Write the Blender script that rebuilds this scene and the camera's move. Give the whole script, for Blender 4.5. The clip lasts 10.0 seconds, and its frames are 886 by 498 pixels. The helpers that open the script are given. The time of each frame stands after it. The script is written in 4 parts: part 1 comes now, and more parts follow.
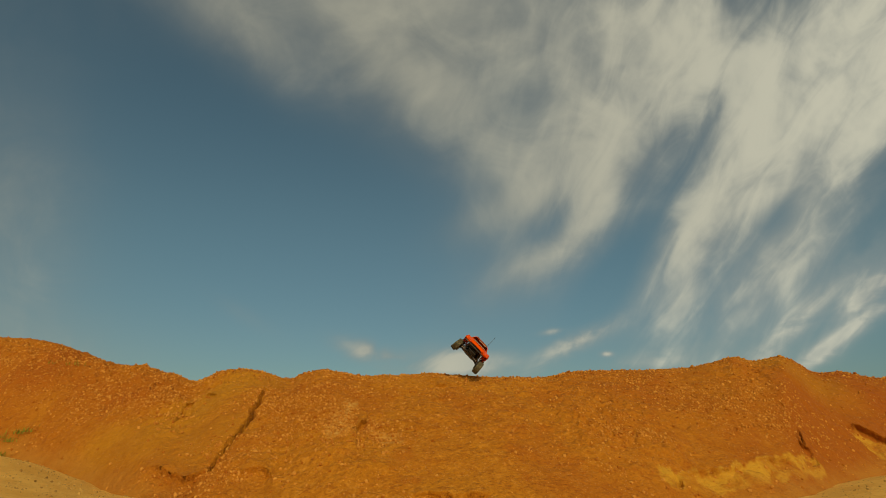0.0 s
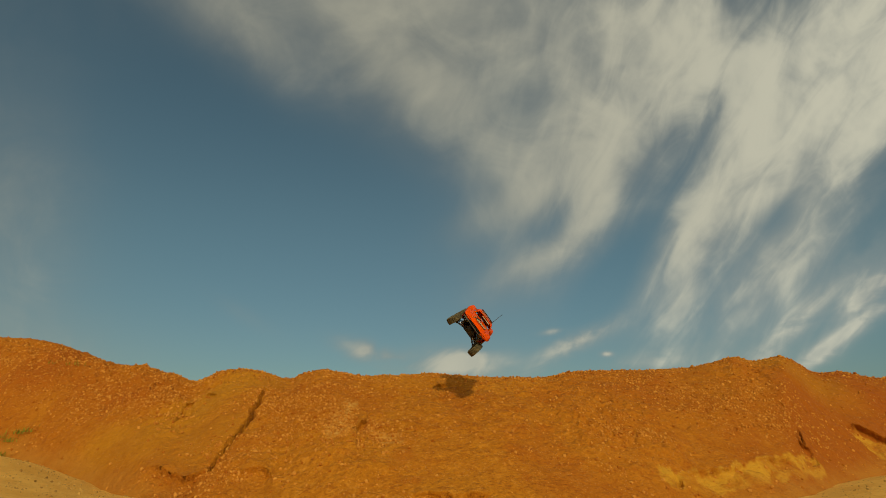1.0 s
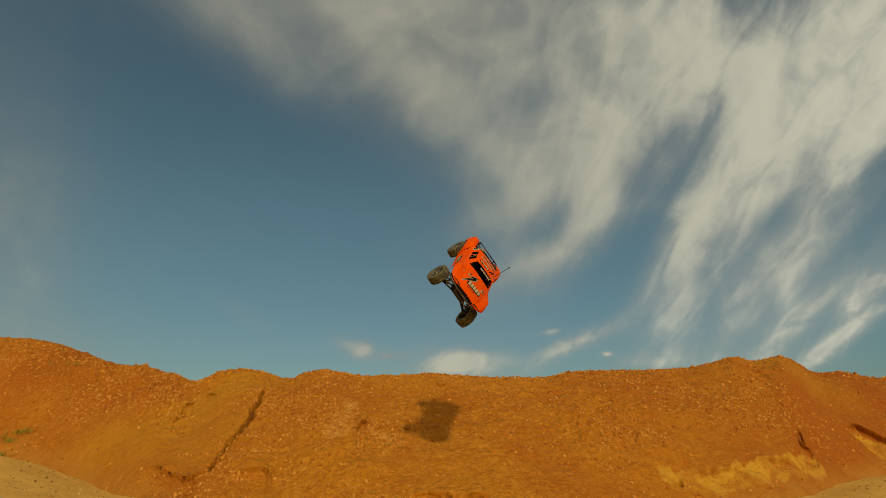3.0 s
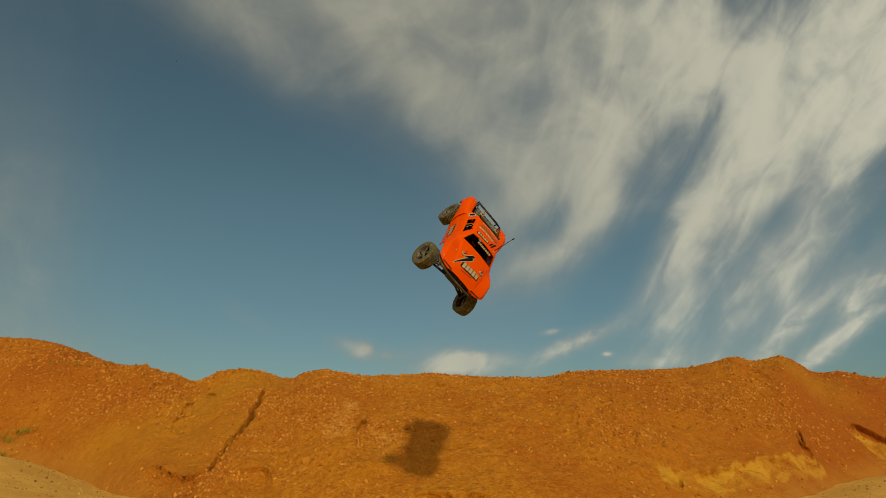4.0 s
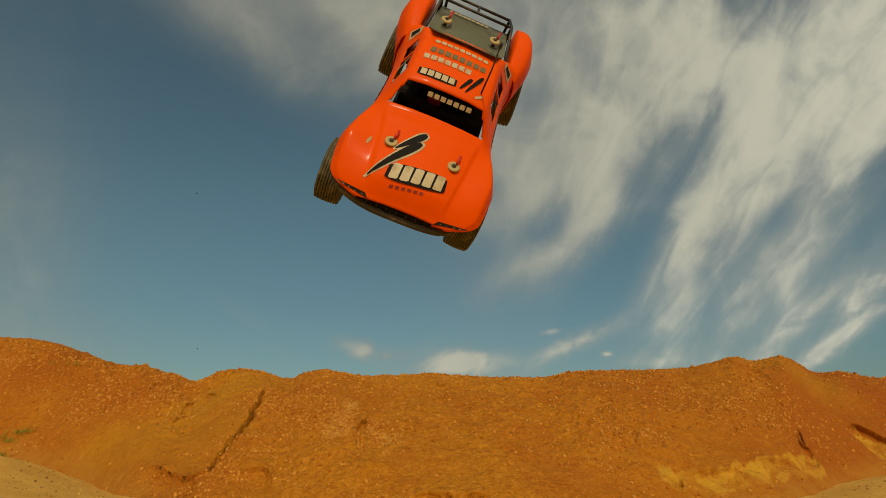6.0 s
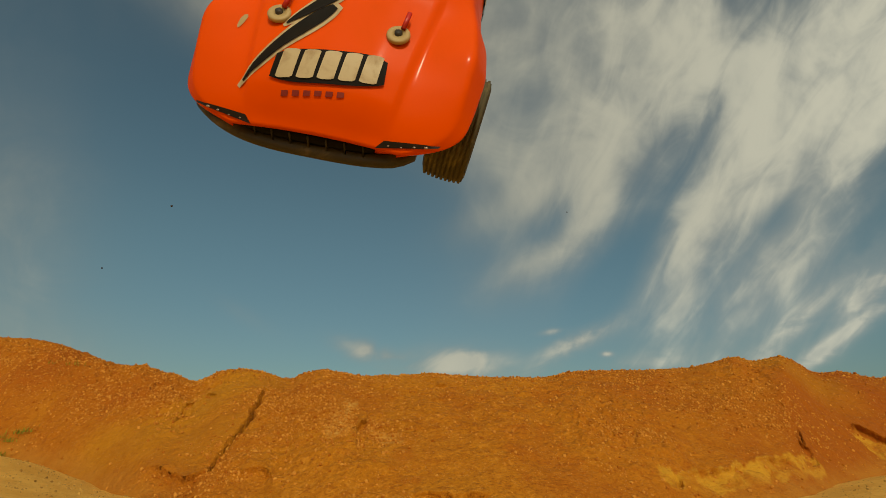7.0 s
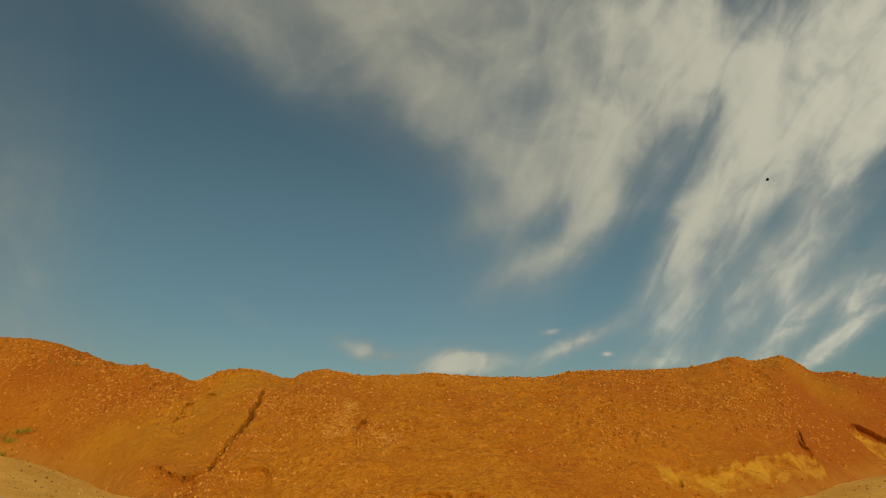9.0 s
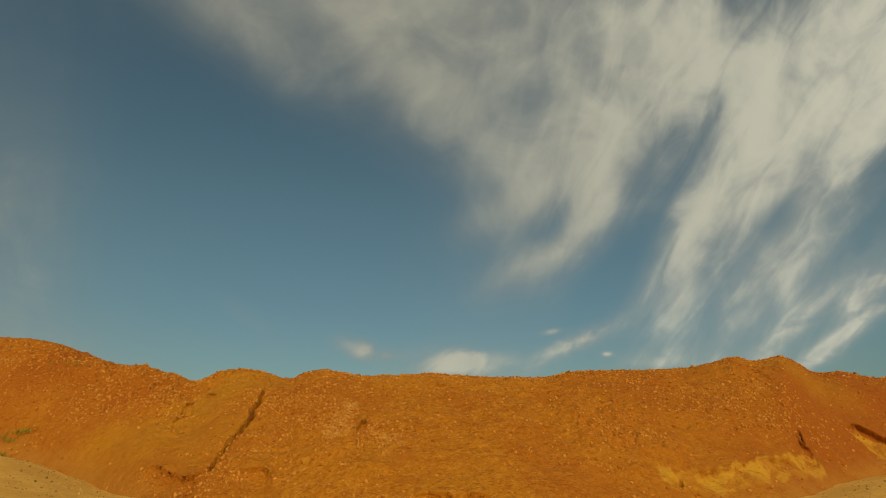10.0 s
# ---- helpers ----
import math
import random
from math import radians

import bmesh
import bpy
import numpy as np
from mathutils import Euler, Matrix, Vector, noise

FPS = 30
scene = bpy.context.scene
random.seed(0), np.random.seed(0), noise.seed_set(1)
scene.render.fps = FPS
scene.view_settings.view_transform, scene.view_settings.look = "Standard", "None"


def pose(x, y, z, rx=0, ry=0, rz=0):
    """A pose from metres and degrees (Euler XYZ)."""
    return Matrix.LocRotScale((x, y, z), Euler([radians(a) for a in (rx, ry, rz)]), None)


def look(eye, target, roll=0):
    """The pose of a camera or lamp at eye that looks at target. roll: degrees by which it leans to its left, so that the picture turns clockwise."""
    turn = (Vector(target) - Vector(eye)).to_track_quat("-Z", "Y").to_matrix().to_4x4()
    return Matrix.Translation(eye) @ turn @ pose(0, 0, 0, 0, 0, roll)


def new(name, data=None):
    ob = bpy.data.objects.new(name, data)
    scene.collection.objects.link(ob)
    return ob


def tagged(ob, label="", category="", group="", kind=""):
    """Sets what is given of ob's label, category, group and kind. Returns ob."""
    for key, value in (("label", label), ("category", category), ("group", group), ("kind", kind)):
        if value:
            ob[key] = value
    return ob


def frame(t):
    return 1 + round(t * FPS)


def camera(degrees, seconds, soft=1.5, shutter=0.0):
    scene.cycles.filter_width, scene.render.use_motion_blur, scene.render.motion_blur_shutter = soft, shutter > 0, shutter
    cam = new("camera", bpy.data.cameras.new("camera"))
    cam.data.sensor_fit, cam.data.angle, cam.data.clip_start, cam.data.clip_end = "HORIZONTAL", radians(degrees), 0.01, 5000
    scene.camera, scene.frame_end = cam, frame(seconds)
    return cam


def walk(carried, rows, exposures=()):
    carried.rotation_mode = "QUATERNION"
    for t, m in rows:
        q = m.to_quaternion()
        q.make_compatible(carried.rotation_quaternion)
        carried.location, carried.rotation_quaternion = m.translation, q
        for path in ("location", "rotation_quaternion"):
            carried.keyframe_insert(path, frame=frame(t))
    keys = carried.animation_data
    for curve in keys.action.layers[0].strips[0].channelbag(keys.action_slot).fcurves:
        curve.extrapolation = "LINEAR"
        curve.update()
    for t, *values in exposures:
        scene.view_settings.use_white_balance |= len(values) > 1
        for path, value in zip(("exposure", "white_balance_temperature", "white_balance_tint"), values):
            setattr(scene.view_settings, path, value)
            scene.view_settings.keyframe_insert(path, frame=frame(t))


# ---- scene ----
cam = camera(80, 10.0, soft=0.45)
EYE = (0, 0, 0.3024)
walk(cam, [(0.0, pose(*EYE, 110, 0, 0)), (10.0, pose(*EYE, 110, 0, 0))], exposures=[(0.0, 0.0, 7150, 6), (10.0, 0.0, 7150, 6)])


# ---------------------------------------------------------------- nodes
class Net:
    """Short names for building a node tree."""

    def __init__(self, tree):
        self.t = tree
        tree.nodes.clear()

    def put(self, kind, **sets):
        n = self.t.nodes.new(kind)
        for key, v in sets.items():
            if key == "op":
                n.operation = v
            elif key == "blend":
                n.data_type, n.blend_type = "RGBA", v
        return n

    def link(self, a, b):
        self.t.links.new(a, b)

    def feed(self, n, i, v):
        if isinstance(v, bpy.types.NodeSocket):
            self.link(v, n.inputs[i])
        elif v is not None:
            n.inputs[i].default_value = v

    def math(self, op, a, b=None, c=None):
        n = self.put("ShaderNodeMath", op=op)
        for i, v in enumerate((a, b, c)):
            self.feed(n, i, v)
        return n.outputs[0]

    def vec(self, op, a, b=None):
        n = self.put("ShaderNodeVectorMath", op=op)
        self.feed(n, 0, a)
        self.feed(n, 1, b)
        return n.outputs["Value"] if op in ("DOT_PRODUCT", "LENGTH") else n.outputs["Vector"]

    def xyz(self, x, y, z):
        n = self.put("ShaderNodeCombineXYZ")
        for i, v in enumerate((x, y, z)):
            self.feed(n, i, v)
        return n.outputs[0]

    def noise(self, vec, scale, detail=5.0, rough=0.55, warp=0.0):
        n = self.put("ShaderNodeTexNoise")
        self.feed(n, "Vector", vec)
        for key, v in (("Scale", scale), ("Detail", detail), ("Roughness", rough), ("Distortion", warp)):
            n.inputs[key].default_value = v
        return n.outputs["Fac"]

    def cells(self, vec, scale, out="Distance"):
        n = self.put("ShaderNodeTexVoronoi")
        self.feed(n, "Vector", vec)
        n.inputs["Scale"].default_value = scale
        return n.outputs[out]

    def step(self, v, lo, hi, a=0.0, b=1.0):
        n = self.put("ShaderNodeMapRange")
        n.interpolation_type = "SMOOTHSTEP"
        for i, x in enumerate((v, lo, hi, a, b)):
            self.feed(n, i, x)
        return n.outputs[0]

    def mix(self, f, a, b, blend="MIX"):
        n = self.put("ShaderNodeMix", blend=blend)
        self.feed(n, 0, f)
        for i, v in ((6, a), (7, b)):
            self.feed(n, i, (*v, 1) if isinstance(v, tuple) and len(v) == 3 else v)
        return n.outputs[2]

    def attr(self, name):
        n = self.put("ShaderNodeAttribute")
        n.attribute_name = name
        return n.outputs["Fac"]

    def coords(self, out="Object"):
        return self.put("ShaderNodeTexCoord").outputs[out]

    def bump(self, height, strength, dist):
        n = self.put("ShaderNodeBump")
        n.inputs["Strength"].default_value, n.inputs["Distance"].default_value = strength, dist
        self.link(height, n.inputs["Height"])
        return n.outputs[0]


def surface(name, build):
    """A Principled material; build(net, shader) wires it."""
    m = bpy.data.materials.new(name)
    m.use_nodes = True
    net = Net(m.node_tree)
    out, sh = net.put("ShaderNodeOutputMaterial"), net.put("ShaderNodeBsdfPrincipled")
    net.link(sh.outputs[0], out.inputs[0])
    build(net, sh)
    return m


# ---------------------------------------------------------------- sky and sun
SUN = Vector((0.175, -1.0, 0.610)).normalized()
sun = new("sun", bpy.data.lights.new("sun", "SUN"))
sun.data.energy, sun.data.angle, sun.data.color = 2.05, radians(2.6), (1.0, 0.89, 0.68)
sun.matrix_world = look(SUN * 40, (0, 0, 0))


def sky():
    w = bpy.data.worlds.new("sky")
    scene.world = w
    w.use_nodes = True
    n = Net(w.node_tree)
    out, bg = n.put("ShaderNodeOutputWorld"), n.put("ShaderNodeBackground")
    n.link(bg.outputs[0], out.inputs[0])
    bg.inputs["Strength"].default_value = 0.1
    air = n.put("ShaderNodeTexSky")
    air.sky_type, air.sun_disc = "NISHITA", False
    air.sun_elevation, air.sun_rotation = math.asin(SUN.z), math.atan2(SUN.x, SUN.y)
    air.air_density, air.dust_density, air.ozone_density = 1.0, 1.2, 1.0
    way = n.coords("Generated")
    # plane coordinates of the cloud field, laid across the sky over the bank
    tilt = radians(20)
    east = n.vec("DOT_PRODUCT", way, (1, 0, 0))
    north = n.math("MAXIMUM", n.vec("DOT_PRODUCT", way, (0, math.cos(tilt), math.sin(tilt))), 0.12)
    high = n.vec("DOT_PRODUCT", way, (0, -math.sin(tilt), math.cos(tilt)))
    u, v = n.math("DIVIDE", east, north), n.math("DIVIDE", high, north)
    p = n.xyz(u, v, 0.0)
    # wisps: noise drawn out along the wind, whose lines fan out from a point below the horizon
    fu, fv = n.math("ADD", u, 0.5), n.math("ADD", v, 1.6)
    along = n.math("SQRT", n.math("ADD", n.math("MULTIPLY", fu, fu), n.math("MULTIPLY", fv, fv)))
    cross = n.math("ARCTAN2", fv, fu)
    strand = n.noise(n.xyz(n.math("MULTIPLY", along, 1.5), n.math("MULTIPLY", cross, 8.0), 0.3), 1.7, 4.0, 0.52, 0.7)
    puff = n.noise(n.vec("ADD", p, (3.1, 1.7, 0.4)), 2.6, 6.0, 0.52, 0.6)
    fine = n.noise(n.xyz(n.math("MULTIPLY", along, 3.0), n.math("MULTIPLY", cross, 17.0), 0.9), 2.4, 4.0, 0.52, 0.8)
    curl = n.noise(n.vec("ADD", p, (7.7, 2.2, 1.4)), 6.5, 5.0, 0.52, 0.9)

    def bank(cu, cv, degrees, length, width, weight, edge=1.0):
        """A drawn-out bank of cloud, strongest on its middle line."""
        a = radians(degrees)
        du, dv = n.math("SUBTRACT", u, cu), n.math("SUBTRACT", v, cv)
        s = n.math("DIVIDE", n.math("ADD", n.math("MULTIPLY", du, math.cos(a)), n.math("MULTIPLY", dv, math.sin(a))), length)
        t = n.math("DIVIDE", n.math("SUBTRACT", n.math("MULTIPLY", dv, math.cos(a)), n.math("MULTIPLY", du, math.sin(a))), width)
        d = n.math("ADD", n.math("MULTIPLY", s, s), n.math("MULTIPLY", t, t))
        return n.math("MULTIPLY", n.math("EXPONENT", n.math("MULTIPLY", d, -edge)), weight)

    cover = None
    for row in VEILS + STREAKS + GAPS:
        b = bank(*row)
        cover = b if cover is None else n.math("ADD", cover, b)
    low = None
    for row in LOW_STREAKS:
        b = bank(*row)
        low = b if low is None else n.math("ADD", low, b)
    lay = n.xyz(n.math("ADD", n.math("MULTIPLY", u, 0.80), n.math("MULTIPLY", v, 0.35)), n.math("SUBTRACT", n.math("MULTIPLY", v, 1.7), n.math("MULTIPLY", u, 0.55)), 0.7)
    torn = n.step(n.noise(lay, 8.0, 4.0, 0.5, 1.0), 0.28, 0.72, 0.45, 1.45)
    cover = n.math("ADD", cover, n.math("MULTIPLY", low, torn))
    cover = n.math("MAXIMUM", n.math("MINIMUM", cover, 1.05), 0.0)
    # the wisps are frayed towards the east and smooth to the west
    # the wisps are frayed towards the east and smooth to the west
    east_side = n.step(u, -0.1, 0.55)
    ragged = n.math("ADD", n.math("MULTIPLY", n.math("SUBTRACT", strand, 0.5), n.math("MULTIPLY_ADD", east_side, 0.55, 0.08)), n.math("MULTIPLY", n.math("SUBTRACT", puff, 0.5), 0.75))
    ragged = n.math("ADD", ragged, n.math("MULTIPLY", n.math("SUBTRACT", fine, 0.5), n.math("MULTIPLY_ADD", east_side, 0.45, 0.03)))
    ragged = n.math("ADD", ragged, n.math("MULTIPLY", n.math("SUBTRACT", curl, 0.5), 0.40))
    mask = n.step(n.math("ADD", cover, n.math("MULTIPLY", ragged, n.step(cover, 0.0, 0.6, 0.10, 1.0))), -0.02, 1.25)
    shade = n.math("ADD", n.math("MULTIPLY", puff, 0.55), n.math("ADD", n.math("MULTIPLY", mask, 0.40), n.math("MULTIPLY", curl, 0.35)))
    shade = n.math("ADD", shade, n.math("MULTIPLY", n.math("ADD", strand, n.math("SUBTRACT", fine, 1.0)), n.math("MULTIPLY", east_side, 0.5)))
    body = n.mix(n.step(shade, 0.50, 1.00), (2.7, 2.85, 2.75), (4.9, 4.85, 4.15))
    glow = n.math("ADD", n.step(u, -0.2, 0.9, 0.76, 1.16), n.step(v, 0.1, -0.25, 0.0, 0.22))
    body = n.mix(1.0, body, n.xyz(glow, glow, glow), "MULTIPLY")
    deep = n.mix(n.step(v, -0.30, 0.12), (0.75, 0.755, 0.86), (1.0, 1.0, 1.0))
    tint = n.mix(1.0, n.mix(1.0, air.outputs[0], SKY_TINT, "MULTIPLY"), deep, "MULTIPLY")
    seen = n.mix(n.math("MULTIPLY", mask, 0.92), tint, body)
    # unseen sheet of thin cloud, added overhead and behind to fill the shadows
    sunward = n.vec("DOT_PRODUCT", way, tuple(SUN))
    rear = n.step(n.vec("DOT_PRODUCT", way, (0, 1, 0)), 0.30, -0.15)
    # the fill is brighter and warmer round the sun
    fill_sheet = n.mix(n.step(sunward, 0.2, 0.97), (2.8, 2.70, 2.3), (7.8, 6.9, 5.0))
    fill_cover = n.step(n.noise(way, 2.6, 5.0, 0.55, 0.6), 0.30, 0.62, 0.45, 1.0)
    n.link(n.mix(n.math("MULTIPLY", rear, fill_cover), seen, fill_sheet), bg.inputs["Color"])


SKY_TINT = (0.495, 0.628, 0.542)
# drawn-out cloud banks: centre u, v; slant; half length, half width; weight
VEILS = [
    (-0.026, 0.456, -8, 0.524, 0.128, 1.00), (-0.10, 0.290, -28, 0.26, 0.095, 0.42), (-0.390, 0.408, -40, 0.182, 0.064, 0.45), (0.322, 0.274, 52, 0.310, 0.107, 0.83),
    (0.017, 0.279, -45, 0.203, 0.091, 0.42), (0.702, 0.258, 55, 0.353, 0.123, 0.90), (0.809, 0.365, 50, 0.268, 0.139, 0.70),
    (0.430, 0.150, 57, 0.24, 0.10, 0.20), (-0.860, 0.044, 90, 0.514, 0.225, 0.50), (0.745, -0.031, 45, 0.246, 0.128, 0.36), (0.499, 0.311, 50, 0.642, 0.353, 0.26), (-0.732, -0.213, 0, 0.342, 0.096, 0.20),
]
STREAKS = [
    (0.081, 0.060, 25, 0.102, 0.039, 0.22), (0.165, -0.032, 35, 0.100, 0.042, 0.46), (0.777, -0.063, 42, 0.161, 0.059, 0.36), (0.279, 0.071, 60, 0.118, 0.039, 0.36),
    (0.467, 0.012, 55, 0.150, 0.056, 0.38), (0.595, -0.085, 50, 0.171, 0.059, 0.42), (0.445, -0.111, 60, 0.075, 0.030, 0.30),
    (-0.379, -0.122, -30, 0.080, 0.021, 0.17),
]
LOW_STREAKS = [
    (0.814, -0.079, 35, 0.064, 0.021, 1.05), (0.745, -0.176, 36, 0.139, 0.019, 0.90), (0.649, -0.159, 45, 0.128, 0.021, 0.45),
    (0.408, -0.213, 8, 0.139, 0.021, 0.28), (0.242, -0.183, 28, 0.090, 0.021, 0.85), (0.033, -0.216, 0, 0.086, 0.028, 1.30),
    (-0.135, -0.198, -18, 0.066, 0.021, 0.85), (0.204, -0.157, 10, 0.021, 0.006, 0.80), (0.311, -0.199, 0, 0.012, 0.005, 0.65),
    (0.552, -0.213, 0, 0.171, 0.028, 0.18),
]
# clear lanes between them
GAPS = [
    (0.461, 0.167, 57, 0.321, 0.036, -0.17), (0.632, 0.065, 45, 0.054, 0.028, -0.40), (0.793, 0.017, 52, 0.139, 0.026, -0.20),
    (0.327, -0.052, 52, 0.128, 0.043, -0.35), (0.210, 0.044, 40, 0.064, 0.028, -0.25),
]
sky()


# ---------------------------------------------------------------- materials
def clay(net, sh):
    p = net.coords("Object")
    big, mid = net.noise(p, 1.1, 4, 0.6), net.noise(p, 7, 6, 0.65, 0.6)
    fine, grit = net.noise(p, 65, 3, 0.6), net.cells(p, 80)
    c = net.mix(net.step(big, 0.35, 0.65), (0.39, 0.128, 0.008), (0.45, 0.170, 0.011))
    c = net.mix(net.step(mid, 0.4, 0.75, 0, 0.65), c, (0.51, 0.195, 0.016))
    c = net.mix(net.step(fine, 0.50, 0.69, 0, 0.45), c, (0.21, 0.054, 0.005))
    c = net.mix(net.step(fine, 0.44, 0.30, 0, 0.55), c, (0.58, 0.24, 0.026))
    blot = net.noise(p, 27, 3, 0.6, 0.5)
    c = net.mix(net.step(blot, 0.52, 0.70, 0, 0.42), c, (0.24, 0.056, 0.005))
    c = net.mix(net.step(blot, 0.46, 0.32, 0, 0.45), c, (0.60, 0.25, 0.03))
    c = net.mix(net.step(net.noise(p, 3.3, 5, 0.6, 0.8), 0.5, 0.72, 0, 0.5), c, (0.35, 0.090, 0.007))
    # redder, darker tone by place; includes shade painted on the left flank
    c = net.mix(net.attr("dark_red"), c, (0.32, 0.083, 0.008))
    c = net.mix(net.attr("olive"), c, (0.43, 0.19, 0.013))
    c = net.mix(net.math("MULTIPLY", net.attr("ochre"), net.step(mid, 0.35, 0.6, 0.15, 0.9)), c, (0.55, 0.28, 0.027))
    c = net.mix(net.math("MULTIPLY", net.attr("chalk"), net.step(net.noise(p, 38, 4, 0.6), 0.38, 0.66)), c, (0.57, 0.29, 0.062))
    speck = net.math("MULTIPLY", net.step(grit, 0.26, 0.12), net.step(net.noise(p, 9, 3), 0.42, 0.6))
    c = net.mix(net.math("MULTIPLY", speck, 0.55), c, (0.60, 0.33, 0.12))
    c = net.mix(net.math("MULTIPLY", net.attr("sandy"), net.step(mid, 0.3, 0.6, 0.25, 0.8)), c, (0.42, 0.175, 0.026))
    net.link(c, sh.inputs["Base Color"])
    sh.inputs["Roughness"].default_value = 0.95
    sh.inputs["Specular IOR Level"].default_value = 0.15
    h = net.math("ADD", net.math("MULTIPLY", fine, 0.5), net.math("MULTIPLY", net.noise(p, 24, 4, 0.6), 0.9))
    net.link(net.bump(h, 1.0, 0.024), sh.inputs["Normal"])


def sand(net, sh):
    p = net.coords("Object")
    mid, fine = net.noise(p, 4, 6, 0.65), net.noise(p, 70, 5, 0.7)
    c = net.mix(net.step(mid, 0.35, 0.7), (0.66, 0.335, 0.062), (0.76, 0.42, 0.092))
    c = net.mix(net.step(fine, 0.52, 0.75, 0, 0.6), c, (0.26, 0.15, 0.04))
    c = net.mix(net.math("MULTIPLY", net.step(net.cells(p, 45), 0.25, 0.1), 0.3), c, (0.58, 0.44, 0.2))
    net.link(c, sh.inputs["Base Color"])
    sh.inputs["Roughness"].default_value = 0.95
    sh.inputs["Specular IOR Level"].default_value = 0.15
    net.link(net.bump(net.math("ADD", fine, mid), 0.7, 0.012), sh.inputs["Normal"])


def lump(dark, light):
    def build(net, sh):
        info = net.put("ShaderNodeObjectInfo").outputs["Random"]
        isle = net.put("ShaderNodeNewGeometry").outputs["Random Per Island"]
        f = net.math("FRACT", net.math("ADD", info, isle))
        c = net.mix(f, dark, light)
        c = net.mix(net.step(net.noise(net.coords(), 160, 4, 0.6), 0.45, 0.7, 0, 0.3), c, tuple(0.5 * x for x in dark))
        net.link(c, sh.inputs["Base Color"])
        sh.inputs["Roughness"].default_value = 0.95
        sh.inputs["Specular IOR Level"].default_value = 0.15
        net.link(net.bump(net.noise(net.coords(), 220, 4, 0.6), 0.6, 0.004), sh.inputs["Normal"])
    return build


def dusty(colour, rough, dust, amount, metal=0.0, coat=0.0, scale=30, gloss=0.5):
    """A smooth made surface with dust and small scuffs on it."""
    def build(net, sh):
        p = net.coords("Object")
        spots = net.noise(p, scale, 6, 0.65, 0.4)
        f = net.math("MULTIPLY", net.step(spots, 0.45, 0.8), amount)
        net.link(net.mix(f, colour, dust), sh.inputs["Base Color"])
        net.link(net.step(spots, 0.3, 0.8, rough, min(1.0, rough + 0.25)), sh.inputs["Roughness"])
        sh.inputs["Metallic"].default_value = metal
        sh.inputs["Specular IOR Level"].default_value = gloss
        sh.inputs["Coat Weight"].default_value = coat
        sh.inputs["Coat Roughness"].default_value = 0.16
        net.link(net.bump(net.noise(p, 260, 3, 0.5), 0.08, 0.001), sh.inputs["Normal"])
    return build


DUST = (0.30, 0.20, 0.09)
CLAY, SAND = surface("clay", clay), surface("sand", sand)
CLOD = surface("clod", lump((0.36, 0.105, 0.009), (0.64, 0.29, 0.05)))
GRAVEL = surface("gravel", lump((0.26, 0.13, 0.03), (0.62, 0.37, 0.10)))
ORANGE = surface("orange_shell", dusty((0.72, 0.071, 0.0005), 0.42, (0.58, 0.074, 0.002), 0.25, scale=22, gloss=0.05, coat=0.09))
BLACK = surface("black_plastic", dusty((0.014, 0.013, 0.012), 0.5, DUST, 0.35))
CHASSIS = surface("dusty_chassis", dusty((0.02, 0.018, 0.015), 0.6, DUST, 0.6))
BUMPER = surface("scuffed_bumper", dusty((0.035, 0.028, 0.018), 0.55, (0.26, 0.19, 0.09), 0.75))
RUBBER = surface("dusty_rubber", dusty((0.075, 0.064, 0.032), 0.85, (0.25, 0.20, 0.085), 0.85, scale=45))
RIM = surface("dirty_rim", dusty((0.05, 0.045, 0.035), 0.45, (0.45, 0.36, 0.16), 0.7))
GLASS = surface("smoked_panel", dusty((0.19, 0.20, 0.135), 0.25, (0.28, 0.28, 0.19), 0.8, coat=0.3, scale=16))
INK = surface("black_print", dusty((0.008, 0.007, 0.006), 0.55, (0.05, 0.03, 0.015), 0.25, gloss=0.08))
CREAM = surface("cream_print", dusty((0.43, 0.345, 0.20), 0.45, (0.24, 0.15, 0.06), 0.85, scale=60))
MAROON = surface("maroon_print", dusty((0.20, 0.012, 0.01), 0.4, (0.3, 0.05, 0.01), 0.4))
GREENISH = surface("olive_print", dusty((0.10, 0.085, 0.02), 0.4, (0.3, 0.12, 0.02), 0.4))
PALE = surface("washer_plastic", dusty((0.38, 0.28, 0.12), 0.5, DUST, 0.4))
RED = surface("red_pin", dusty((0.45, 0.012, 0.01), 0.35, DUST, 0.2))
STEEL = surface("steel", dusty((0.45, 0.43, 0.4), 0.35, DUST, 0.4, metal=0.9))
LENS = surface("lamp_lens", dusty((0.20, 0.13, 0.09), 0.2, (0.06, 0.03, 0.02), 0.7, coat=0.4, scale=60))
LAMP = surface("printed_lamp", dusty((0.010, 0.008, 0.007), 0.3, (0.05, 0.022, 0.012), 0.5, scale=90, gloss=0.25))
GRASS = surface("grass", lump((0.15, 0.17, 0.018), (0.30, 0.29, 0.033)))
TWIG = surface("twig", lump((0.09, 0.06, 0.025), (0.16, 0.11, 0.05)))
SPECK = surface("dark_speck", lump((0.02, 0.014, 0.01), (0.05, 0.03, 0.015)))


# ---------------------------------------------------------------- mesh helpers
def part(name, bm, material, parent=None, label="", smooth=True):
    me = bpy.data.meshes.new(name)
    bm.normal_update()
    bm.to_mesh(me)
    bm.free()
    me.materials.append(material)
    if smooth:
        me.polygons.foreach_set("use_smooth", [True] * len(me.polygons))
    ob = new(name, me)
    if parent:
        ob.parent = parent
    return tagged(ob, label)


